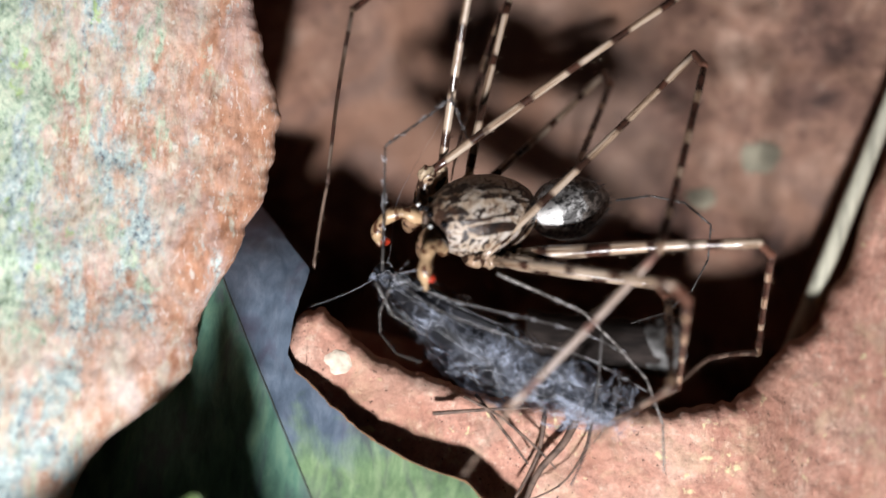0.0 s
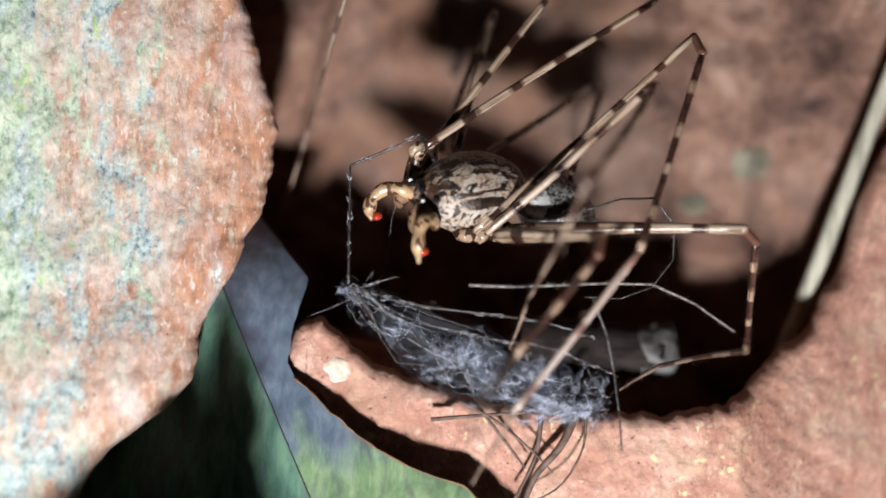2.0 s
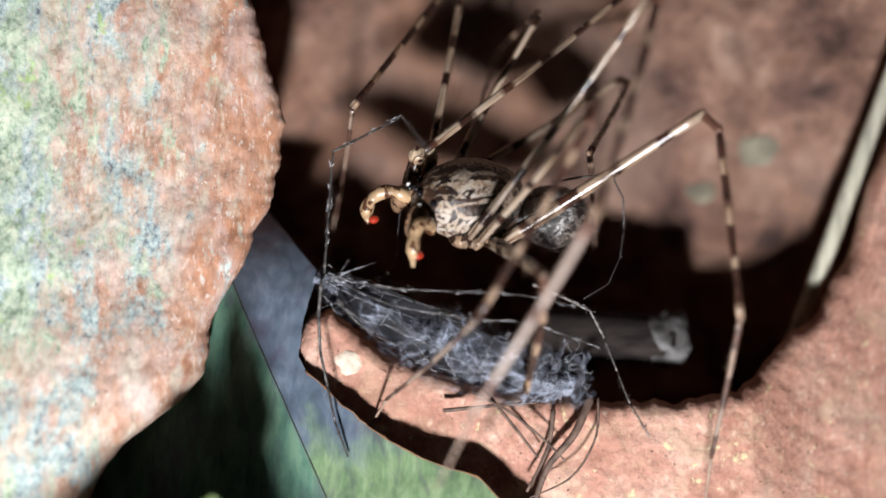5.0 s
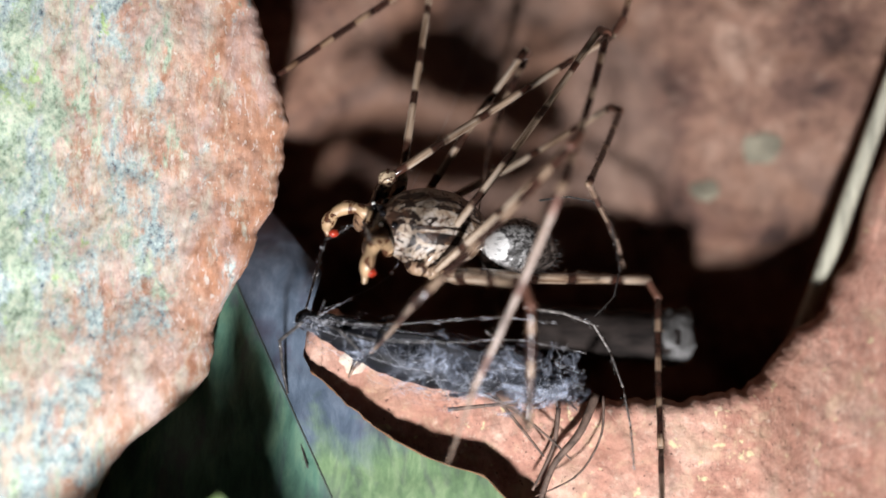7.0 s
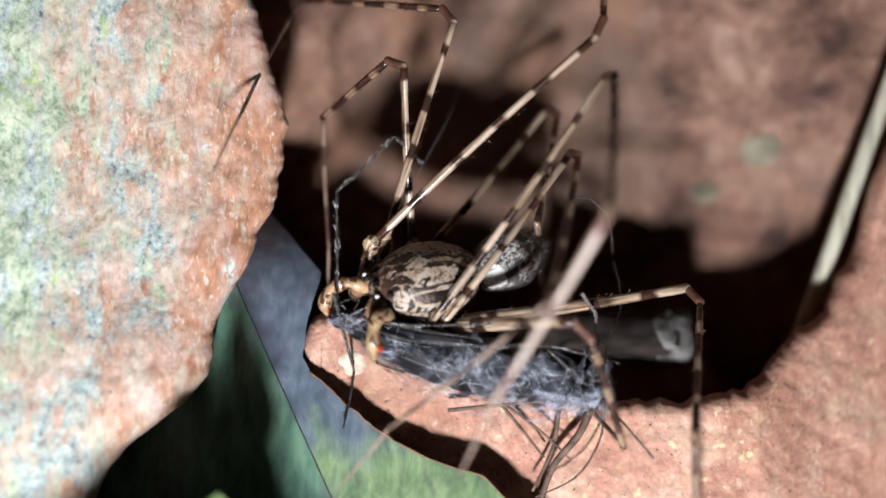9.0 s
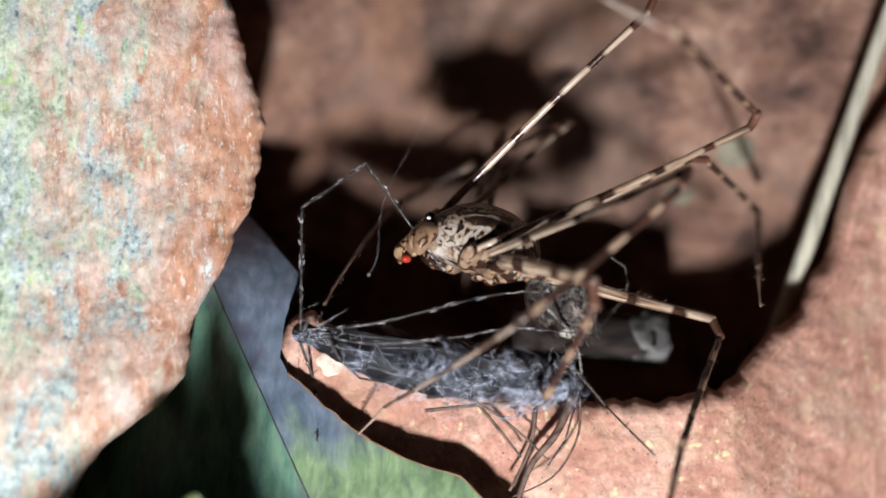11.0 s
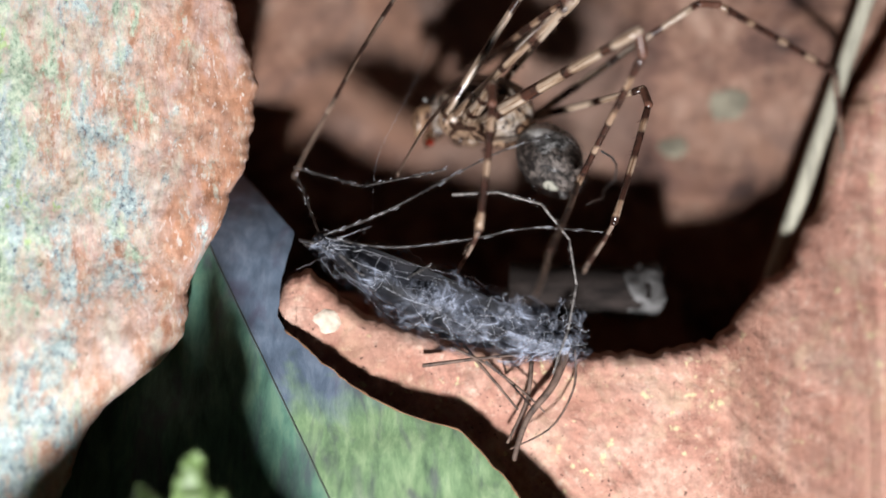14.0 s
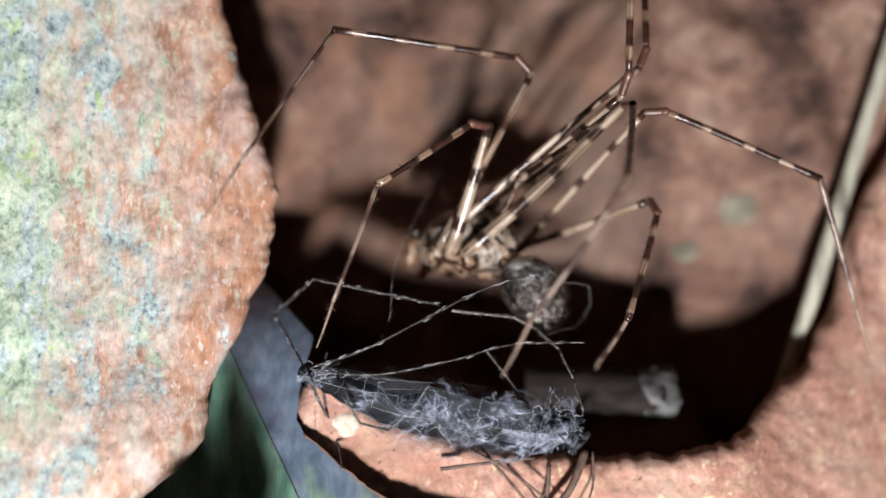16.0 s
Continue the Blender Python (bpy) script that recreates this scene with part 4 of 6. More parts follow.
        for k in (0.65, 1.05):
            shells.append(ball((cx, cy, cz), (1.5 * size * k, 0.8 * size * k, 1.1 * size * k), 20, 28, lambda d: 1 + 0.6 * grain((d[0] + cx, d[1] + k * 3, d[2] + cz), 1.2, 2)))
        tagged(put("silk_fluff", *join(shells), M_PUFF, root, "bluish-white clump of loose silk"), kind="stuff")
        for _ in range(int(16 * size)):
            p = Vector((cx + rng.gauss(0, size * 0.6), cy + rng.gauss(-0.1, size * 0.3), cz + rng.gauss(0, size * 0.5)))
            d = Vector((rng.gauss(0, 1), rng.gauss(0, 0.5), rng.gauss(0, 1))).normalized() * 0.12
            pts = [p]
            for _ in range(rng.randrange(6, 16)):
                d = (d + Vector((rng.gauss(0, 0.07), rng.gauss(0, 0.03), rng.gauss(0, 0.07)))).normalized() * 0.10
                pts.append(pts[-1] + d)
            silk.append(tube(pts, rng.choice((0.003, 0.004, 0.006)), 4))
    tagged(put("silk_wrapping", *join(silk), M_SILK, root, "tangled bluish-white silk"), kind="stuff")
    return root, made, jointed, chains


RAISED = (4.0, 2.6, 4.4)
# joints, whole length, thickness at either end
CHAINS = {"antenna": (7, 8.2, 0.038, 0.022, "long thin curved feeler"), "hind_limb": (6, 9.0, 0.05, 0.03, "long curved grey hind limb"),
          "front_limb": (5, 6.0, 0.06, 0.035, "dark bent front limb"), "bent_limb": (4, 4.4, 0.045, 0.03, "thin dark limb bent at the knee"),
          "low_limb": (4, 5.0, 0.045, 0.03, "thin dark trailing limb")}
CHAIN_DEPTH = {"antenna": -0.6, "hind_limb": -2.0, "front_limb": -1.8, "bent_limb": -2.1, "low_limb": -2.0}
PREY, STRANDS, RAISED_LIMBS, LIMB_CHAINS = prey()


# ---- movement ----
TRUNK_KEYS, LEG_KEYS, PREY_KEYS, RAISED_KEYS, LIMB_KEYS = [], {}, [], [], {}


def trunk_at(t, place, turn, back):
    TRUNK_KEYS.append((t, *place, *turn, *back))


def leg_at(n, t, knee, ankle, tip):
    LEG_KEYS.setdefault(n, []).append((t, *knee, *ankle, *tip))


def prey_at(t, place, lean):
    PREY_KEYS.append((t, *place, lean))


def raised_at(t, knee, ankle, tip):
    RAISED_KEYS.append((t, *knee, *ankle, *tip))


def limb_at(n, t, *joints):
    LIMB_KEYS.setdefault(n, []).append((t, *[c for p in joints for c in p]))


def glide(keys, times):
    """Smooth values at the given times, with no overshoot."""
    k = np.array(keys, float)
    t, v = k[:, 0], k[:, 1:]
    h = np.diff(t)[:, None]
    s = np.diff(v, axis=0) / h
    m = np.zeros_like(v)
    both = s[:-1] * s[1:] > 0
    m[1:-1] = np.where(both, 2 * s[:-1] * s[1:] / np.where(both, s[:-1] + s[1:], 1), 0)
    out = []
    for x in times:
        i = min(max(int(np.searchsorted(t, x, "right")) - 1, 0), len(t) - 2)
        d = t[i + 1] - t[i]
        u = min(max((x - t[i]) / d, 0), 1)
        out.append(v[i] * (1 + 2 * u) * (1 - u) ** 2 + d * m[i] * u * (1 - u) ** 2 + v[i + 1] * u * u * (3 - 2 * u) + d * m[i + 1] * u * u * (u - 1))
    return out


def aim(start, way, side):
    """A pose at start whose x axis runs along way."""
    x = way.normalized()
    y = side.cross(x)
    y = (y if y.length > 1e-4 else Vector((0, 1, 0)).cross(x)).normalized()
    z = x.cross(y)
    m = Matrix((x, y, z)).transposed().to_4x4()
    m.translation = start * MM
    return m


def motions():
    # <keys>
    trunk_at(0, (1.48, -0.05, 1.04), (-42.0, 6.1, -153.9), (-0.96, 0.08, 0.27))
    trunk_at(0.5, (2.17, -0.05, 1.01), (-42.0, 6.4, -152.9), (-0.97, 0.13, 0.21))
    trunk_at(1, (1.77, -0.05, 1.56), (-42.0, 8.0, -152.7), (-0.97, 0.13, 0.23))
    trunk_at(1.5, (2.08, -0.05, 1.74), (-42.0, 5.3, -151.7), (-0.96, 0.24, 0.10))
    trunk_at(2, (1.26, -0.05, 2.13), (-42.0, 5.2, -151.1), (-0.90, 0.43, -0.08))
    trunk_at(2.5, (0.53, -0.05, 1.83), (-42.0, 2.4, -150.9), (-0.91, 0.41, -0.04))
    trunk_at(3, (-0.59, -0.05, 1.73), (-42.0, 5.3, -152.0), (-0.89, 0.42, -0.18))
    trunk_at(3.5, (-0.70, -0.05, 2.18), (-42.0, 4.2, -151.6), (-0.95, 0.31, -0.01))
    trunk_at(4, (1.02, -0.05, 1.80), (-42.0, 4.2, -152.9), (-0.90, 0.42, -0.11))
    trunk_at(6.5, (0.41, -0.05, 1.23), (-42.0, -6.2, -150.2), (-0.96, 0.25, 0.14))
    trunk_at(7, (-0.52, -0.05, 0.52), (-42.0, -9.0, -151.1), (-0.96, 0.21, 0.19))
    trunk_at(7.5, (-1.22, -0.05, -0.76), (-42.0, 0.8, -151.2), (-0.95, 0.07, 0.31))
    trunk_at(8, (-1.14, -0.05, -0.81), (-42.0, 2.5, -149.9), (-0.93, 0.03, 0.37))
    trunk_at(8.5, (-0.59, -0.05, -1.92), (-42.0, 8.0, -150.6), (-0.92, -0.05, 0.39))
    trunk_at(9, (-0.62, -0.05, -1.27), (-42.0, 5.9, -151.3), (-0.90, -0.09, 0.43))
    trunk_at(11.5, (2.69, 0.00, 0.36), (8.0, -21.5, -173.0), (-0.70, 0.29, -0.65))
    trunk_at(12, (3.05, 0.00, 0.92), (8.0, -22.9, -173.2), (-0.68, 0.24, -0.69))
    trunk_at(12.5, (3.61, 0.00, 0.99), (8.0, -28.4, -172.8), (-0.60, 0.19, -0.78))
    trunk_at(13, (3.02, 0.00, 0.70), (8.0, -19.7, -172.4), (-0.73, 0.26, -0.63))
    trunk_at(13.5, (2.59, 0.00, 0.93), (8.0, -18.4, -173.0), (-0.71, 0.26, -0.66))
    trunk_at(14, (2.47, 3.25, 3.26), (6.0, -6.6, 149.3), (-0.69, -0.08, -0.72))
    trunk_at(14.5, (2.19, 3.25, 3.26), (6.0, -6.8, 147.7), (-0.78, -0.15, -0.61))
    trunk_at(15, (2.17, 3.25, 3.48), (6.0, -7.0, 145.9), (-0.79, -0.13, -0.60))
    trunk_at(15.5, (1.45, 3.25, 2.49), (6.0, -2.8, 146.3), (-0.79, -0.07, -0.61))
    trunk_at(16, (1.42, 3.25, 2.27), (6.0, -7.0, 143.4), (-0.72, -0.08, -0.69))
    leg_at("right_one", 0, (7.66, -1.14, 8.46), (8.55, 3.03, 15.23), (3.62, -5.60, 16.28))
    leg_at("right_one", 0.5, (8.01, -2.37, 8.56), (9.18, 1.27, 15.58), (2.72, -5.85, 18.33))
    leg_at("right_one", 1, (7.71, -2.42, 8.87), (8.85, 1.59, 15.70), (3.11, -6.06, 18.62))
    leg_at("right_one", 1.5, (7.94, 0.35, 9.64), (9.15, 4.35, 16.47), (4.71, -4.59, 17.02))
    leg_at("right_one", 2, (7.63, 1.46, 9.14), (8.66, 5.09, 16.20), (4.20, -3.86, 16.47))
    leg_at("right_one", 2.5, (7.30, 0.29, 8.68), (8.29, 4.25, 15.56), (3.82, -4.67, 16.30))
    leg_at("right_one", 3, (6.19, -2.49, 7.90), (7.43, 1.74, 14.57), (2.48, -6.50, 17.35))
    leg_at("right_one", 3.5, (5.77, 2.24, 8.80), (5.82, -3.63, 14.23), (-0.71, 0.41, 20.64))
    leg_at("right_one", 4, (6.63, 2.93, 9.28), (6.05, -3.56, 13.92), (-0.60, -0.17, 20.58))
    leg_at("right_one", 6.5, (6.61, 2.46, 8.84), (7.60, 5.98, 15.95), (3.54, -3.16, 15.96))
    leg_at("right_one", 7, (6.11, 2.56, 7.67), (8.63, 5.79, 14.55), (4.45, -3.17, 16.04))
    leg_at("right_one", 7.5, (4.82, 1.97, 6.81), (7.03, 5.28, 13.75), (3.39, -3.69, 16.26))
    leg_at("right_one", 8, (5.09, 0.82, 6.73), (6.74, 4.61, 13.58), (3.19, -4.26, 16.51))
    leg_at("right_one", 8.5, (4.59, -2.41, 6.30), (5.93, 1.79, 12.98), (1.03, -5.37, 17.95))
    leg_at("right_one", 9, (4.86, -2.41, 6.73), (6.00, 2.04, 13.28), (1.11, -5.45, 17.74))
    leg_at("right_one", 11.5, (8.19, -1.38, 8.06), (10.15, 2.48, 14.79), (3.64, -4.85, 16.76))
    leg_at("right_one", 12, (8.98, 1.96, 8.83), (10.61, 5.56, 15.79), (4.89, -2.64, 16.07))
    leg_at("right_one", 12.5, (11.04, -1.79, 5.83), (13.04, 1.97, 12.61), (6.77, -4.38, 17.12))
    leg_at("right_one", 13, (8.41, 3.36, 8.78), (8.66, -3.53, 12.84), (5.96, 4.50, 18.16))
    leg_at("right_one", 13.5, (7.63, 4.95, 8.69), (7.41, -2.38, 11.89), (5.02, 5.32, 17.81))
    leg_at("right_one", 14, (8.84, 2.18, 10.66), (8.64, -4.60, 14.90), (5.96, 3.60, 19.96))
    leg_at("right_one", 14.5, (7.51, 2.18, 11.63), (8.04, -4.20, 16.43), (6.11, 3.87, 22.01))
    leg_at("right_one", 15, (6.80, 2.15, 12.35), (7.15, -4.04, 17.41), (4.03, 3.89, 22.65))
    leg_at("right_one", 15.5, (7.13, 2.47, 10.61), (6.58, -3.50, 15.90), (3.76, 3.46, 22.51))
    leg_at("right_one", 16, (6.49, -2.14, 6.97), (7.22, -2.67, 14.92), (3.58, 4.35, 21.04))
    leg_at("left_one", 0, (8.43, -0.17, 6.81), (6.74, -4.33, 0.20), (0.78, -5.57, -6.16))
    leg_at("left_one", 0.5, (9.68, -1.46, 6.28), (8.04, -4.88, -0.77), (1.15, -6.11, -6.10))
    leg_at("left_one", 1, (8.89, -2.00, 7.21), (7.02, -4.43, -0.17), (1.47, -7.73, -6.15))
    leg_at("left_one", 1.5, (9.36, -1.97, 7.22), (7.67, -4.74, -0.09), (1.74, -5.86, -6.50))
    leg_at("left_one", 2, (8.61, -0.86, 7.59), (6.49, -3.59, 0.37), (1.12, -4.89, -6.48))
    leg_at("left_one", 2.5, (8.00, -1.89, 7.08), (5.97, -5.82, 0.42), (0.94, -4.85, -6.73))
    leg_at("left_one", 3, (6.51, -3.02, 7.17), (5.11, -7.06, 0.42), (-0.25, -7.86, -6.51))
    leg_at("left_one", 3.5, (5.68, -5.30, 7.30), (4.09, -9.66, 0.78), (-0.46, -7.89, -6.53))
    leg_at("left_one", 4, (5.43, -7.36, 6.87), (3.75, -11.42, 0.18), (-0.41, -7.59, -6.56))
    leg_at("left_one", 6.5, (6.64, -0.03, 7.59), (4.34, -4.39, 1.29), (-0.02, -5.84, -6.21))
    leg_at("left_one", 7, (5.23, -0.64, 7.31), (3.36, -5.95, 1.62), (-0.05, -4.52, -6.36))
    leg_at("left_one", 7.5, (4.43, -2.26, 6.07), (3.15, -8.70, 1.50), (-0.39, -6.36, -6.20))
    leg_at("left_one", 8, (4.57, -3.11, 5.84), (3.56, -9.74, 1.48), (-0.23, -8.30, -6.33))
    leg_at("left_one", 8.5, (4.72, -2.99, 5.03), (4.04, -9.80, 0.89), (0.48, -6.60, -6.49))
    leg_at("left_one", 9, (5.08, -3.08, 5.38), (4.26, -9.59, 0.81), (0.27, -6.18, -6.26))
    leg_at("left_one", 11.5, (11.63, -1.04, 3.97), (7.48, -7.07, 7.19), (3.11, -1.15, 12.01))
    leg_at("left_one", 12, (10.35, 0.76, 6.94), (6.16, -5.91, 8.33), (1.44, 0.31, 12.39))
    leg_at("left_one", 12.5, (10.42, 1.02, 7.58), (6.48, -5.91, 8.26), (1.44, -0.35, 12.87))
    leg_at("left_one", 13, (9.76, -0.15, 7.65), (4.94, 3.59, 12.83), (-1.36, -1.46, 9.32))
    leg_at("left_one", 13.5, (7.98, 3.05, 7.65), (1.44, 2.99, 12.26), (-2.20, -2.80, 6.73))
    leg_at("left_one", 14, (6.56, -0.94, 10.95), (5.72, 3.58, 17.49), (0.13, 1.86, 24.07))
    leg_at("left_one", 14.5, (6.01, -0.92, 11.09), (5.90, 3.30, 17.89), (1.74, 2.67, 25.62))
    leg_at("left_one", 15, (6.43, -0.94, 10.97), (7.81, 2.50, 18.06), (2.91, 3.38, 25.32))
    leg_at("left_one", 15.5, (6.79, -0.65, 9.15), (7.86, 2.37, 16.48), (3.77, 3.21, 24.22))
    leg_at("left_one", 16, (7.40, -0.48, 8.24), (8.40, 2.61, 15.56), (3.64, 3.10, 22.94))
    leg_at("left_two", 0, (6.81, -6.30, -0.64), (8.27, -0.27, -4.30), (3.77, -8.02, -5.12))
    leg_at("left_two", 0.5, (7.97, -5.82, 0.16), (10.14, -0.88, -4.60), (5.45, -8.53, -3.97))
    leg_at("left_two", 1, (7.77, -5.62, 0.62), (8.99, 0.03, -3.67), (4.81, -7.91, -4.47))
    leg_at("left_two", 1.5, (7.53, -2.71, 5.36), (7.57, -7.82, 0.29), (5.95, -0.11, -4.06))
    leg_at("left_two", 2, (6.86, -2.61, 5.63), (4.26, -8.46, 2.34), (2.69, -1.05, -2.52))
    leg_at("left_two", 2.5, (6.52, -2.43, 4.88), (3.40, -8.35, 2.21), (-0.01, -1.22, -2.09))
    leg_at("left_two", 3, (4.90, -4.78, 3.94), (0.72, -6.58, -1.63), (-5.19, 0.20, -1.39))
    leg_at("left_two", 3.5, (4.60, -4.84, 4.58), (0.51, -6.49, -1.11), (-5.33, 0.29, -2.08))
    leg_at("left_two", 4, (4.91, -5.53, 4.92), (1.78, -6.63, -1.47), (-1.52, 0.36, -6.09))
    leg_at("left_two", 6.5, (3.81, -6.68, 3.29), (-0.41, -4.14, -1.96), (-5.05, 2.44, -5.99))
    leg_at("left_two", 7, (4.13, -4.90, 3.50), (-0.91, -5.42, -1.60), (-3.87, 2.37, -4.99))
    leg_at("left_two", 7.5, (3.43, -4.25, 2.79), (2.50, -10.17, -1.20), (-2.48, -3.89, -5.28))
    leg_at("left_two", 8, (3.53, -3.27, 3.27), (2.49, -8.58, -1.47), (-3.29, -4.53, -7.06))
    leg_at("left_two", 8.5, (3.92, -1.81, 2.73), (2.87, -7.53, -1.52), (-3.32, -3.95, -6.98))
    leg_at("left_two", 9, (4.19, -1.51, 3.17), (2.97, -6.80, -1.56), (-3.44, -3.43, -6.91))
    leg_at("left_two", 11.5, (8.31, -5.86, 2.26), (2.72, -5.48, -2.26), (-2.62, 0.69, -6.07))
    leg_at("left_two", 12, (7.80, -6.87, 2.63), (3.50, -3.60, -2.13), (-2.15, -10.24, -4.36))
    leg_at("left_two", 12.5, (8.05, -6.78, 3.62), (3.17, -1.58, 4.63), (-5.03, -2.58, 1.06))
    leg_at("left_two", 13, (4.04, -7.59, 4.73), (-2.87, -6.43, 3.04), (-4.14, 1.07, -1.76))
    leg_at("left_two", 13.5, (8.01, -0.46, 5.61), (1.40, 1.75, 7.43), (-2.42, -3.68, 1.36))
    leg_at("left_two", 14, (5.00, -3.63, 6.20), (-0.36, 0.96, 7.60), (-3.57, -4.46, 1.17))
    leg_at("left_two", 14.5, (5.46, 2.43, 8.96), (-1.04, -0.63, 8.46), (-4.12, -2.00, 0.12))
    leg_at("left_two", 15, (4.83, 0.02, 9.27), (-1.24, -3.65, 8.05), (-3.74, 0.39, 0.41))
    leg_at("left_two", 15.5, (3.62, 0.21, 8.63), (-3.06, -2.41, 8.04), (-4.78, 1.02, -0.10))
    leg_at("left_two", 16, (3.76, 0.40, 8.33), (-3.70, -0.63, 9.92), (-7.17, -4.80, 2.74))
    leg_at("left_three", 0, (7.14, -1.72, -0.78), (7.08, -5.42, -3.68), (5.53, -0.21, -5.70))
    leg_at("left_three", 0.5, (7.87, -1.69, -0.58), (8.26, -4.71, -4.16), (5.13, -9.59, -3.99))
    leg_at("left_three", 1, (7.48, -1.84, 0.32), (7.26, -5.35, -2.81), (5.63, -0.35, -5.25))
    leg_at("left_three", 1.5, (7.78, -1.69, 0.42), (7.41, -4.98, -2.92), (5.83, 0.17, -5.06))
    leg_at("left_three", 2, (5.22, -4.49, 0.95), (2.53, -4.71, -2.90), (1.03, -10.18, -4.14))
    leg_at("left_three", 2.5, (4.74, -4.24, 0.23), (3.58, -6.35, -3.81), (2.66, -0.91, -5.61))
    leg_at("left_three", 3, (4.10, -3.40, -1.01), (3.21, -6.07, -4.77), (1.81, -0.45, -4.65))
    leg_at("left_three", 3.5, (3.63, -3.72, -0.76), (3.06, -6.13, -4.76), (1.85, -0.46, -4.53))
    leg_at("left_three", 4, (2.91, -5.29, -0.70), (2.26, -2.43, -4.38), (0.97, -8.07, -4.76))
    leg_at("left_three", 6.5, (3.34, -5.09, -0.57), (3.71, -3.30, -4.90), (1.71, -8.56, -3.50))
    leg_at("left_three", 7, (2.36, -5.15, -0.92), (2.60, -4.10, -5.50), (1.19, -9.36, -3.50))
    leg_at("left_three", 7.5, (2.78, -4.43, -1.89), (3.84, -2.77, -6.16), (2.36, 2.49, -4.21))
    leg_at("left_three", 8, (3.09, -4.22, -1.84), (4.45, -2.75, -6.09), (2.34, 2.22, -3.97))
    leg_at("left_three", 8.5, (3.97, -3.92, -2.71), (5.59, -1.68, -6.51), (3.21, 2.86, -3.79))
    leg_at("left_three", 9, (4.01, -3.85, -2.20), (5.77, -2.40, -6.31), (3.59, 2.43, -3.95))
    leg_at("left_three", 11.5, (5.32, -5.92, -0.45), (3.47, -3.63, -4.11), (3.32, 2.14, -3.50))
    leg_at("left_three", 12, (5.63, -5.97, 0.34), (3.24, -5.43, -3.67), (4.37, -0.20, -5.90))
    leg_at("left_three", 12.5, (5.62, -6.19, 0.85), (3.06, -5.77, -3.07), (3.21, -0.06, -4.07))
    leg_at("left_three", 13, (5.46, -5.79, 2.03), (3.22, -3.44, -1.37), (1.34, 1.78, -3.06))
    leg_at("left_three", 13.5, (4.49, -5.76, 2.80), (2.65, -2.93, -0.46), (0.95, 2.39, -2.04))
    leg_at("left_three", 14, (2.54, -3.13, 3.77), (2.03, -3.19, -0.90), (1.33, 2.29, -2.67))
    leg_at("left_three", 14.5, (2.18, -3.06, 4.13), (1.95, -3.05, -0.56), (1.36, 2.42, -2.39))
    leg_at("left_three", 15, (3.52, 0.58, 7.62), (-0.00, -2.53, 7.40), (-2.73, -2.47, 2.28))
    leg_at("left_three", 15.5, (2.04, 0.75, 6.98), (-1.99, -0.44, 4.87), (-3.84, -0.65, -0.62))
    leg_at("left_three", 16, (2.16, -0.17, 6.35), (-1.85, -1.34, 4.20), (-3.88, -1.66, -1.22))
    leg_at("left_four", 0, (10.20, -2.44, 0.63), (11.62, 2.65, -3.32), (7.90, -3.27, -3.06))
    leg_at("left_four", 0.5, (10.86, -2.49, 0.81), (11.99, 2.66, -3.17), (7.43, -2.65, -3.47))
    leg_at("left_four", 1, (10.52, -2.38, 1.29), (11.49, 2.41, -3.15), (7.17, -3.10, -3.21))
    leg_at("left_four", 1.5, (10.77, -2.43, 1.44), (11.59, 2.48, -2.89), (7.61, -3.27, -3.03))
    leg_at("left_four", 2, (10.02, -2.33, 1.24), (11.42, 2.42, -3.12), (6.25, -2.28, -3.43))
    leg_at("left_four", 2.5, (9.24, -2.22, 0.01), (10.82, 2.70, -4.10), (5.49, -1.83, -3.70))
    leg_at("left_four", 3, (6.47, -1.95, 5.48), (10.49, -3.15, 0.40), (5.68, -3.16, -4.69))
    leg_at("left_four", 3.5, (7.79, -2.77, 2.42), (7.26, -5.78, -3.43), (5.72, 1.02, -4.03))
    leg_at("left_four", 4, (5.84, -4.78, 5.86), (9.52, -5.83, 0.49), (9.61, 0.38, -2.74))
    leg_at("left_four", 6.5, (8.49, 2.65, -1.15), (8.04, -0.62, -6.86), (6.92, -5.69, -11.56))
    leg_at("left_four", 7, (7.40, 2.97, -1.09), (7.29, -0.46, -6.73), (6.61, -5.58, -11.45))
    leg_at("left_four", 7.5, (7.25, 2.15, -1.17), (7.04, -2.27, -6.07), (7.76, -0.43, -12.79))
    leg_at("left_four", 8, (7.60, 1.36, -1.15), (7.30, -3.17, -5.94), (7.89, -1.04, -12.58))
    leg_at("left_four", 8.5, (8.21, 0.88, -1.30), (7.62, -3.71, -6.01), (8.27, -1.44, -12.60))
    leg_at("left_four", 9, (8.31, 0.33, -1.29), (7.61, -4.31, -5.92), (8.28, -1.90, -12.46))
    leg_at("left_four", 11.5, (10.56, 1.04, -2.47), (8.06, -3.80, -6.20), (5.51, -9.26, -9.75))
    leg_at("left_four", 12, (10.93, 0.82, -2.08), (8.14, -3.52, -6.19), (5.22, -8.83, -9.71))
    leg_at("left_four", 12.5, (10.96, 1.70, -2.41), (8.14, -2.54, -6.61), (5.19, -7.73, -10.26))
    leg_at("left_four", 13, (10.08, 2.88, -1.73), (7.82, -2.05, -5.49), (5.43, -3.66, -11.90))
    leg_at("left_four", 13.5, (9.69, 2.90, -1.30), (7.58, -2.05, -5.13), (4.98, -6.82, -9.53))
    leg_at("left_four", 14, (6.96, -4.37, 5.18), (5.59, 0.21, 0.63), (3.58, -5.81, -2.33))
    leg_at("left_four", 14.5, (7.53, 2.04, 8.44), (4.67, -1.59, 3.72), (0.78, -1.82, -2.10))
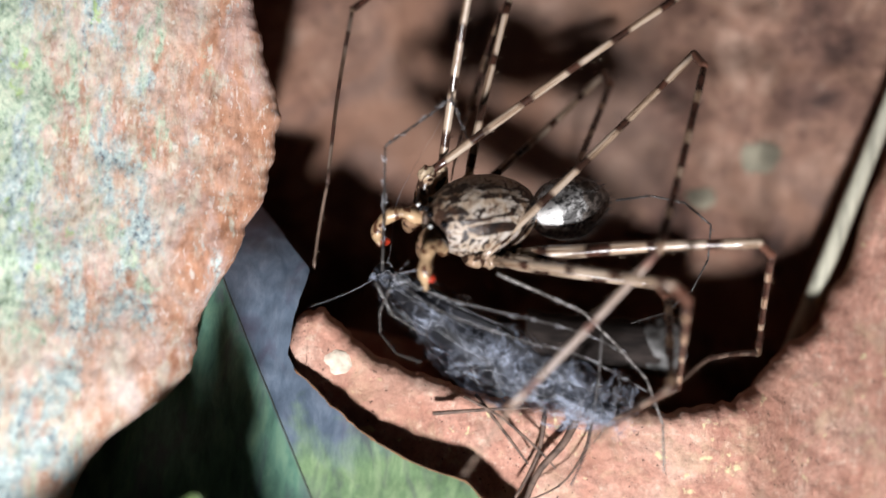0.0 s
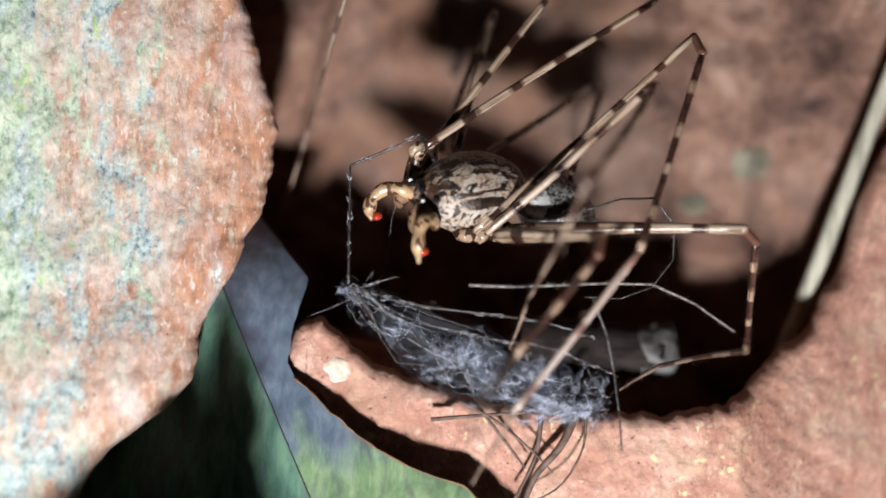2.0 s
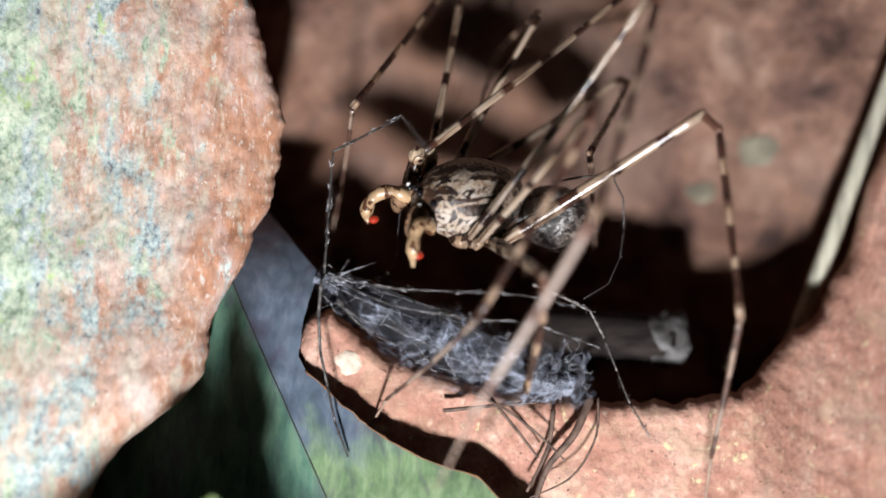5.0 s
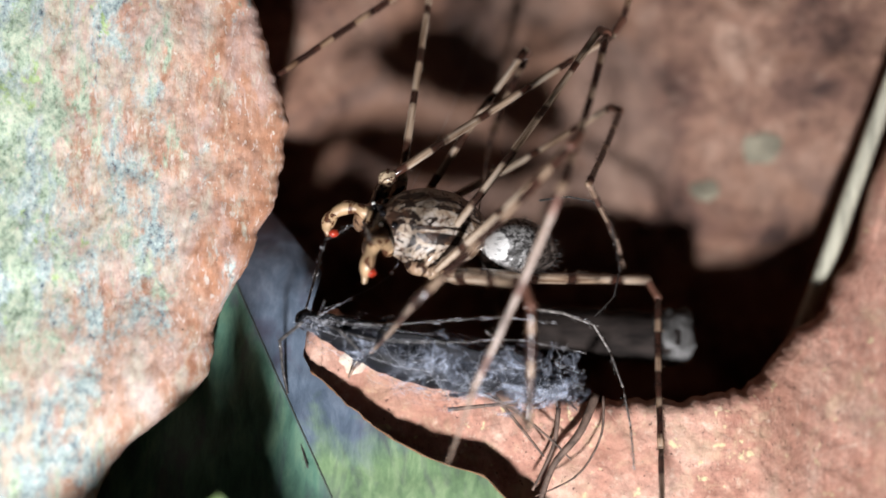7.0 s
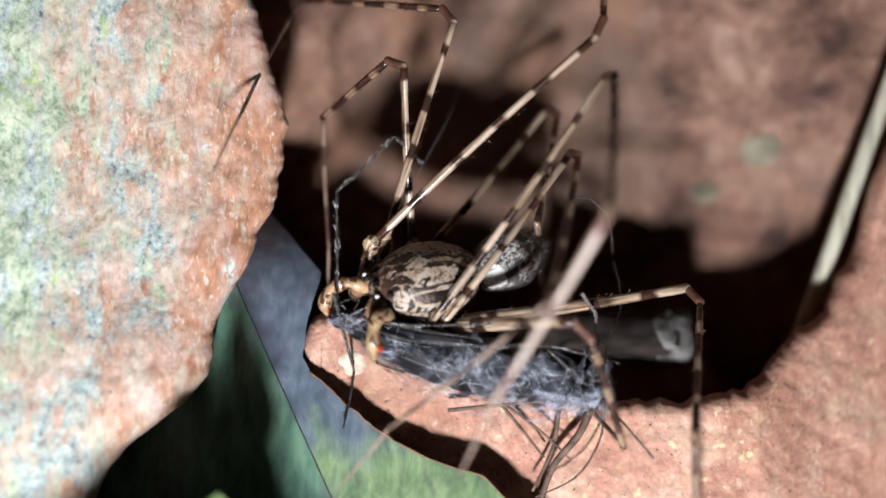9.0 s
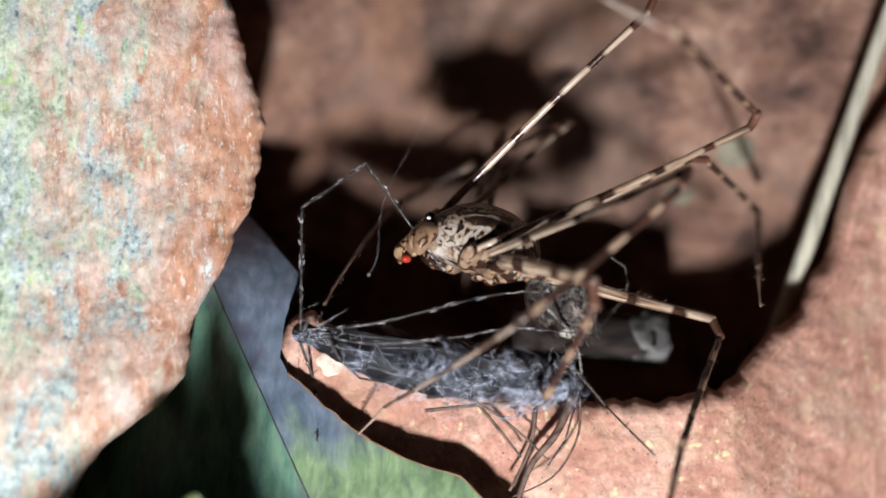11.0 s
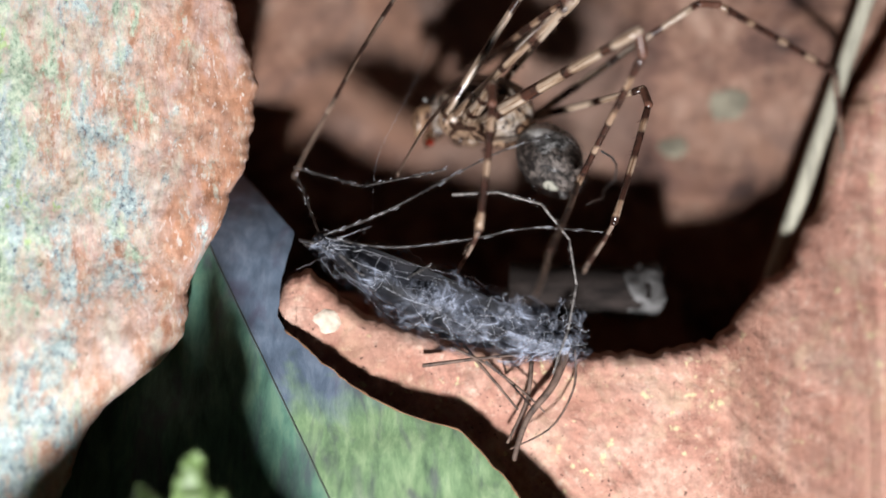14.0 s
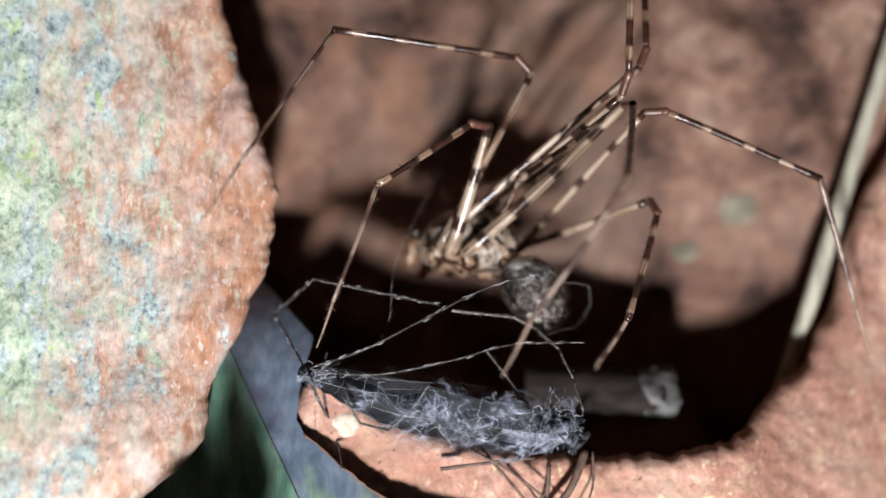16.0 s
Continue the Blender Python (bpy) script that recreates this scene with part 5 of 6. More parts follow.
    leg_at("left_four", 15, (7.37, -0.67, 8.36), (4.60, -4.74, 3.95), (3.44, 1.40, 0.80))
    leg_at("left_four", 15.5, (6.42, 0.23, 7.96), (5.47, -5.56, 4.93), (2.02, -5.50, -1.16))
    leg_at("left_four", 16, (6.81, -0.38, 6.95), (5.88, -5.99, 3.61), (1.88, -4.61, -1.97))
    leg_at("right_four", 0, (6.26, 5.56, 6.85), (4.61, 0.84, 2.54), (5.15, 7.11, -0.03))
    leg_at("right_four", 0.5, (6.53, 5.98, 6.79), (4.77, 0.93, 2.92), (5.54, 7.19, 0.38))
    leg_at("right_four", 1, (5.70, 6.62, 6.95), (4.57, 1.08, 3.54), (5.06, 7.19, 0.59))
    leg_at("right_four", 1.5, (5.86, 6.80, 7.05), (4.56, 1.44, 3.43), (5.05, 7.61, 0.62))
    leg_at("right_four", 2, (6.23, 6.25, 6.87), (4.85, 1.05, 3.03), (5.39, 7.42, 0.70))
    leg_at("right_four", 2.5, (5.73, 6.23, 6.32), (4.56, 0.71, 2.91), (4.80, 7.01, 0.38))
    leg_at("right_four", 3, (4.58, 6.12, 6.38), (3.54, 0.94, 2.42), (3.87, 7.21, -0.21))
    leg_at("right_four", 3.5, (4.57, 6.21, 6.57), (3.36, 1.53, 2.07), (3.64, 7.90, -0.29))
    leg_at("right_four", 4, (6.52, 5.69, 6.59), (4.54, 0.18, 3.55), (5.01, 6.44, 0.95))
    leg_at("right_four", 6.5, (6.99, 4.14, 5.93), (5.31, -1.12, 2.31), (6.83, 5.04, -0.16))
    leg_at("right_four", 7, (6.20, 3.89, 5.24), (4.69, -1.70, 2.06), (6.80, 4.36, -0.18))
    leg_at("right_four", 7.5, (4.72, 3.80, 5.01), (3.92, -1.94, 1.86), (5.81, 4.19, -0.40))
    leg_at("right_four", 8, (4.37, 5.50, 4.14), (3.17, -0.07, 0.80), (3.90, 6.37, -1.28))
    leg_at("right_four", 8.5, (4.14, 4.05, 4.88), (3.26, -1.33, 1.16), (3.80, 5.02, -1.20))
    leg_at("right_four", 9, (4.01, 4.56, 5.38), (3.19, -0.15, 0.82), (3.93, 6.30, -1.22))
    leg_at("right_four", 11.5, (10.16, 0.26, 2.98), (14.45, 5.26, 2.50), (12.70, -0.26, -1.07))
    leg_at("right_four", 12, (9.97, -0.36, 4.22), (15.66, 2.98, 4.12), (12.19, -1.13, -0.05))
    leg_at("right_four", 12.5, (10.56, -0.37, 4.04), (16.58, 1.98, 2.68), (17.66, 6.54, -2.25))
    leg_at("right_four", 13, (9.90, -0.27, 4.16), (16.13, 1.52, 2.94), (17.34, 5.79, -2.22))
    leg_at("right_four", 13.5, (9.19, -0.16, 4.91), (15.39, 1.02, 2.98), (16.97, 5.12, -2.22))
    leg_at("right_four", 14, (10.28, 1.98, 7.09), (16.02, 4.32, 4.80), (16.51, 3.90, -1.97))
    leg_at("right_four", 14.5, (8.68, 0.72, 7.95), (14.45, 0.41, 4.77), (15.12, -0.01, -1.99))
    leg_at("right_four", 15, (8.23, 0.21, 8.25), (13.64, -1.27, 4.77), (14.79, -1.15, -1.93))
    leg_at("right_four", 15.5, (7.54, 0.45, 7.49), (13.54, 0.13, 4.75), (15.01, 0.09, -1.89))
    leg_at("right_four", 16, (7.59, -0.14, 6.74), (13.71, -0.15, 4.26), (15.74, 1.63, -1.98))
    leg_at("right_three", 0, (2.35, 1.50, 8.61), (1.18, 4.90, 5.13), (0.57, -0.99, 2.69))
    leg_at("right_three", 0.5, (2.62, 2.27, 8.55), (1.19, 5.97, 5.51), (1.01, -0.04, 3.32))
    leg_at("right_three", 1, (1.65, 3.63, 8.73), (-0.03, 6.91, 5.35), (0.24, 0.71, 3.77))
    leg_at("right_three", 1.5, (2.00, 3.08, 9.12), (0.11, 6.06, 5.57), (0.30, 0.04, 3.41))
    leg_at("right_three", 2, (2.21, 3.82, 9.07), (0.55, 5.63, 4.71), (0.73, -0.43, 2.67))
    leg_at("right_three", 2.5, (2.38, 3.55, 8.62), (0.93, 6.63, 4.97), (0.68, 0.67, 2.65))
    leg_at("right_three", 3, (1.02, 4.15, 8.29), (0.38, 7.89, 5.04), (0.23, 1.97, 2.63))
    leg_at("right_three", 3.5, (1.12, 4.97, 8.07), (0.29, 7.98, 4.17), (0.19, 1.81, 2.45))
    leg_at("right_three", 4, (2.50, 2.75, 9.01), (1.46, 6.79, 6.25), (0.54, 1.46, 2.83))
    leg_at("right_three", 6.5, (4.42, 2.30, 7.14), (3.31, 6.76, 9.12), (1.64, 1.67, 5.60))
    leg_at("right_three", 7, (2.93, 1.81, 6.99), (1.92, 5.95, 4.38), (1.29, 0.14, 1.77))
    leg_at("right_three", 7.5, (1.18, 2.09, 6.23), (0.36, 4.04, 1.70), (-0.07, -2.08, -0.13))
    leg_at("right_three", 8, (0.75, 2.40, 6.32), (-2.59, -1.26, 6.96), (-3.04, 0.49, 0.82))
    leg_at("right_three", 8.5, (-0.45, 0.23, 5.68), (-3.72, 3.17, 8.06), (-4.28, 3.26, 1.69))
    leg_at("right_three", 9, (-1.23, -0.90, 6.06), (-4.32, 2.79, 4.72), (-3.94, 2.51, -1.66))
    leg_at("right_three", 11.5, (5.01, 6.41, 3.91), (3.97, 2.53, 0.93), (3.71, 8.41, -1.59))
    leg_at("right_three", 12, (8.08, 4.16, 3.84), (6.40, 0.29, 1.16), (5.97, 6.20, -1.26))
    leg_at("right_three", 12.5, (8.42, 3.68, 4.43), (6.99, 0.45, 0.89), (6.41, 6.33, -1.58))
    leg_at("right_three", 13, (7.83, 0.50, 4.34), (8.34, 4.64, 1.58), (6.21, -0.56, -1.48))
    leg_at("right_three", 13.5, (8.46, 0.60, 2.73), (8.31, 4.70, -0.12), (6.13, -1.01, -2.02))
    leg_at("right_three", 14, (7.91, 0.09, 3.89), (6.58, -1.26, -0.74), (6.12, 4.75, -2.89))
    leg_at("right_three", 14.5, (8.25, 0.68, 4.01), (6.66, -0.84, -0.48), (5.99, 5.16, -2.60))
    leg_at("right_three", 15, (8.17, 0.49, 4.13), (6.60, -1.03, -0.37), (6.18, 5.00, -2.49))
    leg_at("right_three", 15.5, (7.89, 1.32, 3.97), (6.46, -0.36, -0.52), (5.73, 5.53, -2.91))
    leg_at("right_three", 16, (7.96, 1.34, 3.82), (6.64, -0.78, -0.51), (6.03, 5.22, -2.65))
    leg_at("right_two", 0, (1.14, -2.79, 9.61), (-3.22, 3.32, 8.47), (-3.60, -2.18, -0.35))
    leg_at("right_two", 0.5, (0.23, 0.90, 10.22), (-5.33, -1.45, 5.59), (-3.16, 0.44, -4.41))
    leg_at("right_two", 1, (1.61, 1.40, 10.61), (-5.22, -1.08, 8.41), (-5.16, -0.44, -1.97))
    leg_at("right_two", 1.5, (3.23, 0.93, 10.60), (-4.26, 0.34, 9.47), (-2.30, 2.32, -0.55))
    leg_at("right_two", 2, (4.39, 1.80, 9.83), (-3.18, 1.28, 9.35), (-5.87, 7.36, 1.35))
    leg_at("right_two", 2.5, (3.94, 1.58, 9.47), (-2.19, -2.80, 8.45), (-4.96, 5.18, 2.38))
    leg_at("right_two", 3, (3.10, 1.29, 9.10), (-3.91, -0.97, 7.26), (-8.09, 7.98, 3.99))
    leg_at("right_two", 3.5, (-0.07, 4.40, 9.97), (-0.99, -2.84, 7.83), (-3.68, 5.61, 2.41))
    leg_at("right_two", 4, (0.10, 4.31, 9.93), (-3.48, -0.02, 4.80), (-4.92, 8.30, -1.27))
    leg_at("right_two", 6.5, (1.79, 3.58, 9.56), (-2.11, -0.62, 4.56), (-4.03, 7.99, -0.96))
    leg_at("right_two", 7, (-0.41, 3.10, 9.44), (-6.61, 1.28, 5.43), (-8.67, 5.48, -3.86))
    leg_at("right_two", 7.5, (0.86, 0.23, 7.88), (-6.69, 1.08, 7.65), (-6.58, 7.77, -0.31))
    leg_at("right_two", 8, (-0.29, -0.60, 8.19), (-7.72, 0.87, 7.53), (-4.89, 2.39, -2.36))
    leg_at("right_two", 8.5, (-0.29, 0.00, 7.13), (-7.73, -1.33, 6.33), (-4.27, 2.41, -2.74))
    leg_at("right_two", 9, (0.42, -0.31, 7.62), (-5.28, 4.41, 9.38), (-7.01, -3.38, 2.71))
    leg_at("right_two", 11.5, (7.01, 6.41, 4.35), (0.32, 7.55, 0.93), (-1.53, -2.34, -1.70))
    leg_at("right_two", 12, (8.61, 4.71, 4.74), (3.26, -0.56, 3.59), (0.10, 8.63, -0.12))
    leg_at("right_two", 12.5, (8.88, 5.53, 4.69), (5.08, -1.04, 4.22), (1.42, 7.96, 0.51))
    leg_at("right_two", 13, (6.84, -0.08, 7.15), (3.85, 6.76, 5.75), (-0.53, -1.86, 1.93))
    leg_at("right_two", 13.5, (7.14, 4.80, 6.11), (2.49, -1.13, 5.12), (-0.89, 8.07, 1.66))
    leg_at("right_two", 14, (5.49, -1.30, 6.70), (2.91, 5.76, 5.64), (-0.43, -3.22, 1.59))
    leg_at("right_two", 14.5, (7.11, 0.78, 8.08), (3.92, 7.67, 7.80), (0.59, -0.72, 2.65))
    leg_at("right_two", 15, (7.62, 4.53, 9.82), (3.79, -1.56, 7.36), (1.50, 8.25, 4.80))
    leg_at("right_two", 15.5, (6.80, 3.36, 8.55), (3.72, -3.07, 5.92), (2.48, 7.13, 4.32))
    leg_at("right_two", 16, (6.98, 1.47, 7.24), (2.80, -4.00, 4.02), (2.30, 6.34, 3.00))
    prey_at(0, (-1.74, -1.00, -0.68), -27.8)
    prey_at(0.5, (-2.05, -1.00, -0.62), -26.1)
    prey_at(1, (-2.23, -1.00, -0.92), -24.8)
    prey_at(1.5, (-2.46, -1.00, -0.85), -23.8)
    prey_at(2, (-2.77, -1.00, -0.87), -23.5)
    prey_at(2.5, (-2.85, -1.00, -1.25), -21.2)
    prey_at(3, (-3.79, -1.00, -2.30), -13.4)
    prey_at(3.5, (-3.86, -1.00, -2.93), -9.3)
    prey_at(4, (-3.73, -1.00, -0.78), -21.8)
    prey_at(6.5, (-4.40, -1.00, -0.89), -19.8)
    prey_at(7, (-4.69, -1.00, -2.26), -12.4)
    prey_at(7.5, (-5.04, -1.00, -2.96), -8.5)
    prey_at(8, (-4.43, -1.00, -2.77), -11.3)
    prey_at(8.5, (-3.76, -1.00, -2.53), -13.4)
    prey_at(9, (-3.56, -1.00, -2.16), -15.0)
    prey_at(11.5, (-4.08, -1.00, -2.71), -9.5)
    prey_at(12, (-3.79, -1.00, -2.19), -11.2)
    prey_at(12.5, (-3.74, -1.00, -2.14), -12.3)
    prey_at(13, (-3.86, -1.00, -2.26), -11.7)
    prey_at(13.5, (-4.07, -1.00, -2.02), -12.8)
    prey_at(14, (-3.22, -1.00, -1.01), -21.8)
    prey_at(14.5, (-3.49, -1.00, -0.89), -21.4)
    prey_at(15, (-4.16, -1.00, -0.77), -19.7)
    prey_at(15.5, (-4.02, -1.00, -1.15), -17.1)
    prey_at(16, (-4.36, -1.00, -1.94), -12.0)
    raised_at(0, (-1.59, -1.65, 3.41), (0.49, -1.36, 4.93), (1.17, 2.87, 3.92))
    raised_at(0.5, (-1.88, -1.63, 3.47), (0.30, -0.72, 4.56), (0.76, -4.65, 2.64))
    raised_at(1, (-2.40, -1.60, 3.16), (-0.16, -1.33, 4.44), (0.67, 2.79, 3.12))
    raised_at(1.5, (-2.33, -1.60, 3.24), (-0.20, -1.02, 4.62), (0.55, -5.00, 2.90))
    raised_at(2, (-2.67, -0.55, 3.15), (-0.33, -1.21, 4.09), (0.54, -5.16, 2.36))
    raised_at(2.5, (-3.09, -1.59, 2.82), (-1.25, -0.26, 4.09), (-0.05, -4.14, 2.38))
    raised_at(3, (-4.97, 0.02, 1.33), (-3.34, -0.77, 3.20), (-1.98, -4.76, 1.93))
    raised_at(3.5, (-5.00, -1.46, 0.95), (-3.53, 0.10, 2.43), (-2.06, -3.83, 1.10))
    raised_at(4, (-3.43, -1.64, 3.30), (-1.35, -1.07, 4.74), (-0.27, -5.01, 3.11))
    raised_at(6.5, (-3.46, -0.02, 2.91), (-0.93, -0.04, 3.50), (-0.33, -4.30, 2.56))
    raised_at(7, (-4.12, 1.79, 0.34), (-2.69, -0.28, 1.00), (-2.08, -4.57, 0.24))
    raised_at(7.5, (-3.61, -3.72, 0.06), (-2.45, -1.51, 0.78), (-2.30, 2.82, 0.03))
    raised_at(8, (-4.45, -1.47, 1.32), (-2.47, -0.94, 2.93), (-1.44, -5.17, 2.27))
    raised_at(8.5, (-4.13, -0.58, 1.47), (-1.86, -0.58, 2.74), (-1.27, -4.86, 1.89))
    raised_at(9, (-3.41, -1.56, 1.94), (-1.48, -1.67, 3.68), (-0.67, 2.62, 3.12))
    raised_at(11.5, (-3.85, -1.46, 1.39), (-1.76, -0.73, 2.77), (0.85, -0.87, -0.77))
    raised_at(12, (-3.63, -0.52, 1.83), (-1.38, -0.55, 3.13), (1.07, -0.68, -0.52))
    raised_at(12.5, (-3.49, -0.20, 1.80), (-1.13, -0.25, 2.88), (1.33, -0.39, -0.77))
    raised_at(13, (-3.48, -1.53, 1.83), (-1.17, -1.57, 3.01), (1.18, -1.68, -0.71))
    raised_at(13.5, (-3.66, -1.55, 2.06), (-1.46, -0.86, 3.26), (1.16, -0.93, -0.27))
    raised_at(14, (-4.18, 1.65, 1.55), (-1.78, 0.99, 0.79), (1.09, -2.33, 1.18))
    raised_at(14.5, (-4.66, 2.35, 0.19), (-2.08, 2.44, 0.48), (0.56, -0.98, 1.32))
    raised_at(15, (-3.48, 2.28, 1.04), (-0.88, 2.29, 1.09), (2.20, -0.85, 0.85))
    raised_at(15.5, (-3.62, 2.66, -0.53), (-1.07, 2.66, -0.07), (2.15, -0.32, 0.24))
    raised_at(16, (-5.62, 1.89, 0.11), (-4.03, 0.17, 1.22), (0.26, 0.08, 0.24))
    limb_at("antenna", 0, (5.96, 1.87), (7.21, 2.08), (8.44, 1.85), (9.31, 1.08), (9.15, -0.16), (8.51, -1.24), (7.52, -1.96), (6.29, -2.24))
    limb_at("antenna", 1, (6.13, 2.31), (7.20, 2.46), (8.26, 2.34), (8.70, 1.45), (8.66, 0.38), (8.37, -0.64), (7.66, -1.31), (6.62, -1.60))
    limb_at("antenna", 2, (5.26, 1.79), (6.51, 2.23), (7.84, 2.26), (8.42, 1.12), (8.24, -0.15), (7.34, -1.00), (6.08, -1.29), (4.76, -1.10))
    limb_at("antenna", 3, (5.46, 4.06), (5.80, 3.40), (5.95, 2.68), (5.76, 1.98), (5.37, 1.38), (4.69, 1.08), (3.98, 0.88), (3.25, 0.75))
    limb_at("antenna", 3.5, (4.49, 3.87), (5.07, 3.41), (5.61, 2.91), (6.07, 2.34), (6.33, 1.67), (6.17, 0.99), (5.76, 0.42), (5.09, 0.12))
    limb_at("antenna", 4, (3.53, 2.73), (4.63, 3.08), (5.75, 3.05), (6.34, 2.29), (6.38, 1.14), (6.08, 0.04), (5.43, -0.92), (4.31, -1.21))
    limb_at("antenna", 6.5, (4.26, 1.86), (5.07, 1.86), (5.87, 1.73), (6.36, 1.19), (6.60, 0.42), (6.66, -0.38), (6.53, -1.18), (6.15, -1.89))
    limb_at("antenna", 7.5, (2.19, 1.36), (3.25, 1.69), (4.33, 1.60), (5.15, 0.91), (5.68, -0.04), (5.70, -1.11), (5.25, -2.08), (4.25, -2.58))
    limb_at("antenna", 8, (3.13, 0.88), (4.00, 0.95), (4.78, 0.65), (5.40, 0.06), (5.76, -0.72), (5.84, -1.59), (5.64, -2.44), (5.18, -3.15))
    limb_at("antenna", 8.5, (5.20, 0.99), (5.53, 0.49), (5.81, -0.04), (6.00, -0.61), (6.12, -1.20), (6.15, -1.80), (6.08, -2.39), (5.85, -2.94))
    limb_at("antenna", 9, (4.10, 1.84), (4.94, 1.75), (5.63, 1.30), (5.94, 0.55), (6.12, -0.28), (6.24, -1.11), (6.17, -1.95), (5.77, -2.66))
    limb_at("antenna", 11.5, (6.70, -0.48), (7.27, -0.81), (7.61, -1.35), (7.66, -1.97), (7.42, -2.54), (6.84, -2.85), (6.21, -2.97), (5.56, -3.02))
    limb_at("antenna", 12, (6.73, -0.49), (7.36, -0.84), (7.78, -1.38), (7.89, -2.05), (7.68, -2.71), (7.06, -3.08), (6.38, -3.26), (5.67, -3.31))
    limb_at("antenna", 13, (7.54, -0.93), (7.98, -1.46), (7.94, -2.13), (7.61, -2.67), (7.07, -3.09), (6.42, -3.22), (5.73, -3.26), (5.05, -3.30))
    limb_at("antenna", 13.5, (7.57, 0.78), (7.93, 0.53), (8.08, 0.19), (7.96, -0.24), (7.70, -0.58), (7.38, -0.89), (6.99, -1.09), (6.59, -1.29))
    limb_at("antenna", 14, (6.35, 1.76), (6.77, 1.63), (7.14, 1.44), (7.30, 1.02), (7.13, 0.65), (6.88, 0.29), (6.46, 0.16), (6.04, 0.02))
    limb_at("antenna", 15, (5.68, 2.03), (6.09, 1.96), (6.47, 1.85), (6.71, 1.50), (6.69, 1.16), (6.44, 0.85), (6.04, 0.73), (5.65, 0.60))
    limb_at("antenna", 16, (4.40, 0.89), (5.00, 0.88), (5.57, 0.83), (5.82, 0.29), (5.73, -0.23), (5.33, -0.61), (4.74, -0.72), (4.16, -0.83))
    limb_at("hind_limb", 0, (2.09, -0.61), (3.65, -1.23), (5.19, -1.87), (6.34, -3.08), (7.45, -4.33), (7.76, -5.84), (7.60, -7.50))
    limb_at("hind_limb", 1, (1.65, -0.67), (3.35, -0.68), (4.96, -1.07), (6.50, -1.80), (8.11, -2.34), (9.25, -3.57), (9.88, -5.15))
    limb_at("hind_limb", 2, (1.33, -0.75), (3.01, -0.78), (4.69, -0.68), (6.37, -0.58), (8.05, -0.61), (9.45, -1.56), (10.73, -2.64))
    limb_at("hind_limb", 3, (3.14, 0.83), (4.00, 0.70), (4.72, 0.26), (5.37, -0.31), (5.77, -1.09), (6.00, -1.92), (6.17, -2.77))
    limb_at("hind_limb", 3.5, (4.91, 0.03), (5.48, -0.20), (6.04, -0.45), (6.51, -0.86), (6.96, -1.27), (7.35, -1.74), (7.75, -2.22))
    limb_at("hind_limb", 4, (4.16, -0.79), (4.73, -1.25), (5.29, -1.72), (5.85, -2.19), (6.41, -2.67), (7.02, -3.08), (7.63, -3.49))
    limb_at("hind_limb", 6.5, (2.12, -1.36), (3.53, -1.70), (4.84, -2.16), (5.59, -3.38), (5.72, -4.82), (5.51, -6.26), (5.30, -7.70))
    limb_at("hind_limb", 7.5, (3.37, -2.39), (4.25, -2.52), (5.04, -2.87), (5.74, -3.41), (6.26, -4.13), (6.69, -4.89), (6.91, -5.75))
    limb_at("hind_limb", 8, (3.91, -2.68), (4.34, -3.00), (4.69, -3.36), (4.90, -3.85), (5.08, -4.34), (5.04, -4.87), (5.00, -5.39))
    limb_at("hind_limb", 8.5, (4.46, -2.12), (4.79, -2.53), (5.12, -2.94), (5.24, -3.44), (5.32, -3.96), (5.36, -4.48), (5.36, -5.01))
    limb_at("hind_limb", 9, (4.49, -1.40), (4.87, -1.78), (5.23, -2.18), (5.40, -2.70), (5.57, -3.21), (5.52, -3.75), (5.48, -4.29))
    limb_at("hind_limb", 11.5, (4.09, -2.10), (4.86, -2.88), (5.41, -3.81), (5.65, -4.84), (5.23, -5.86), (4.67, -6.78), (3.89, -7.55))
    limb_at("hind_limb", 12, (5.29, -2.94), (5.51, -3.85), (5.74, -4.76), (5.48, -5.66), (5.14, -6.52), (4.47, -7.18), (3.80, -7.83))
    limb_at("hind_limb", 13, (5.70, -3.27), (5.97, -4.26), (5.92, -5.27), (5.70, -6.27), (5.14, -7.14), (4.43, -7.85), (3.52, -8.34))
    limb_at("hind_limb", 14, (1.26, 0.37), (3.23, 0.45), (4.93, -0.20), (5.71, -1.94), (5.44, -3.86), (4.63, -5.65), (3.68, -7.38))
    limb_at("hind_limb", 14.5, (3.81, 1.00), (4.86, 0.18), (5.47, -1.03), (5.74, -2.36), (5.70, -3.71), (5.34, -5.01), (4.68, -6.20))
    limb_at("hind_limb", 15, (4.15, 0.96), (5.24, 0.21), (6.07, -0.80), (6.36, -2.09), (6.59, -3.39), (6.65, -4.70), (6.55, -6.01))
    limb_at("hind_limb", 15.5, (2.79, 0.48), (3.79, 0.34), (4.56, -0.16), (5.12, -0.99), (5.31, -1.97), (5.35, -2.96), (5.26, -3.96))
    limb_at("hind_limb", 16, (0.69, 0.00), (1.69, -0.12), (2.70, -0.23), (3.61, -0.62), (4.30, -1.30), (4.68, -2.25), (4.86, -3.24))
    limb_at("front_limb", 0, (-1.74, -1.01), (-1.20, -2.01), (-0.30, -2.60), (0.74, -3.04), (1.76, -3.51), (2.58, -4.29))
    limb_at("front_limb", 2, (-2.13, -0.92), (-1.28, -1.73), (-0.27, -2.32), (0.79, -2.81), (1.84, -3.30), (2.68, -4.11))
    limb_at("front_limb", 2.5, (-2.57, -1.36), (-3.27, -1.13), (-3.98, -1.09), (-4.51, -1.50), (-4.71, -2.19), (-4.37, -2.84))
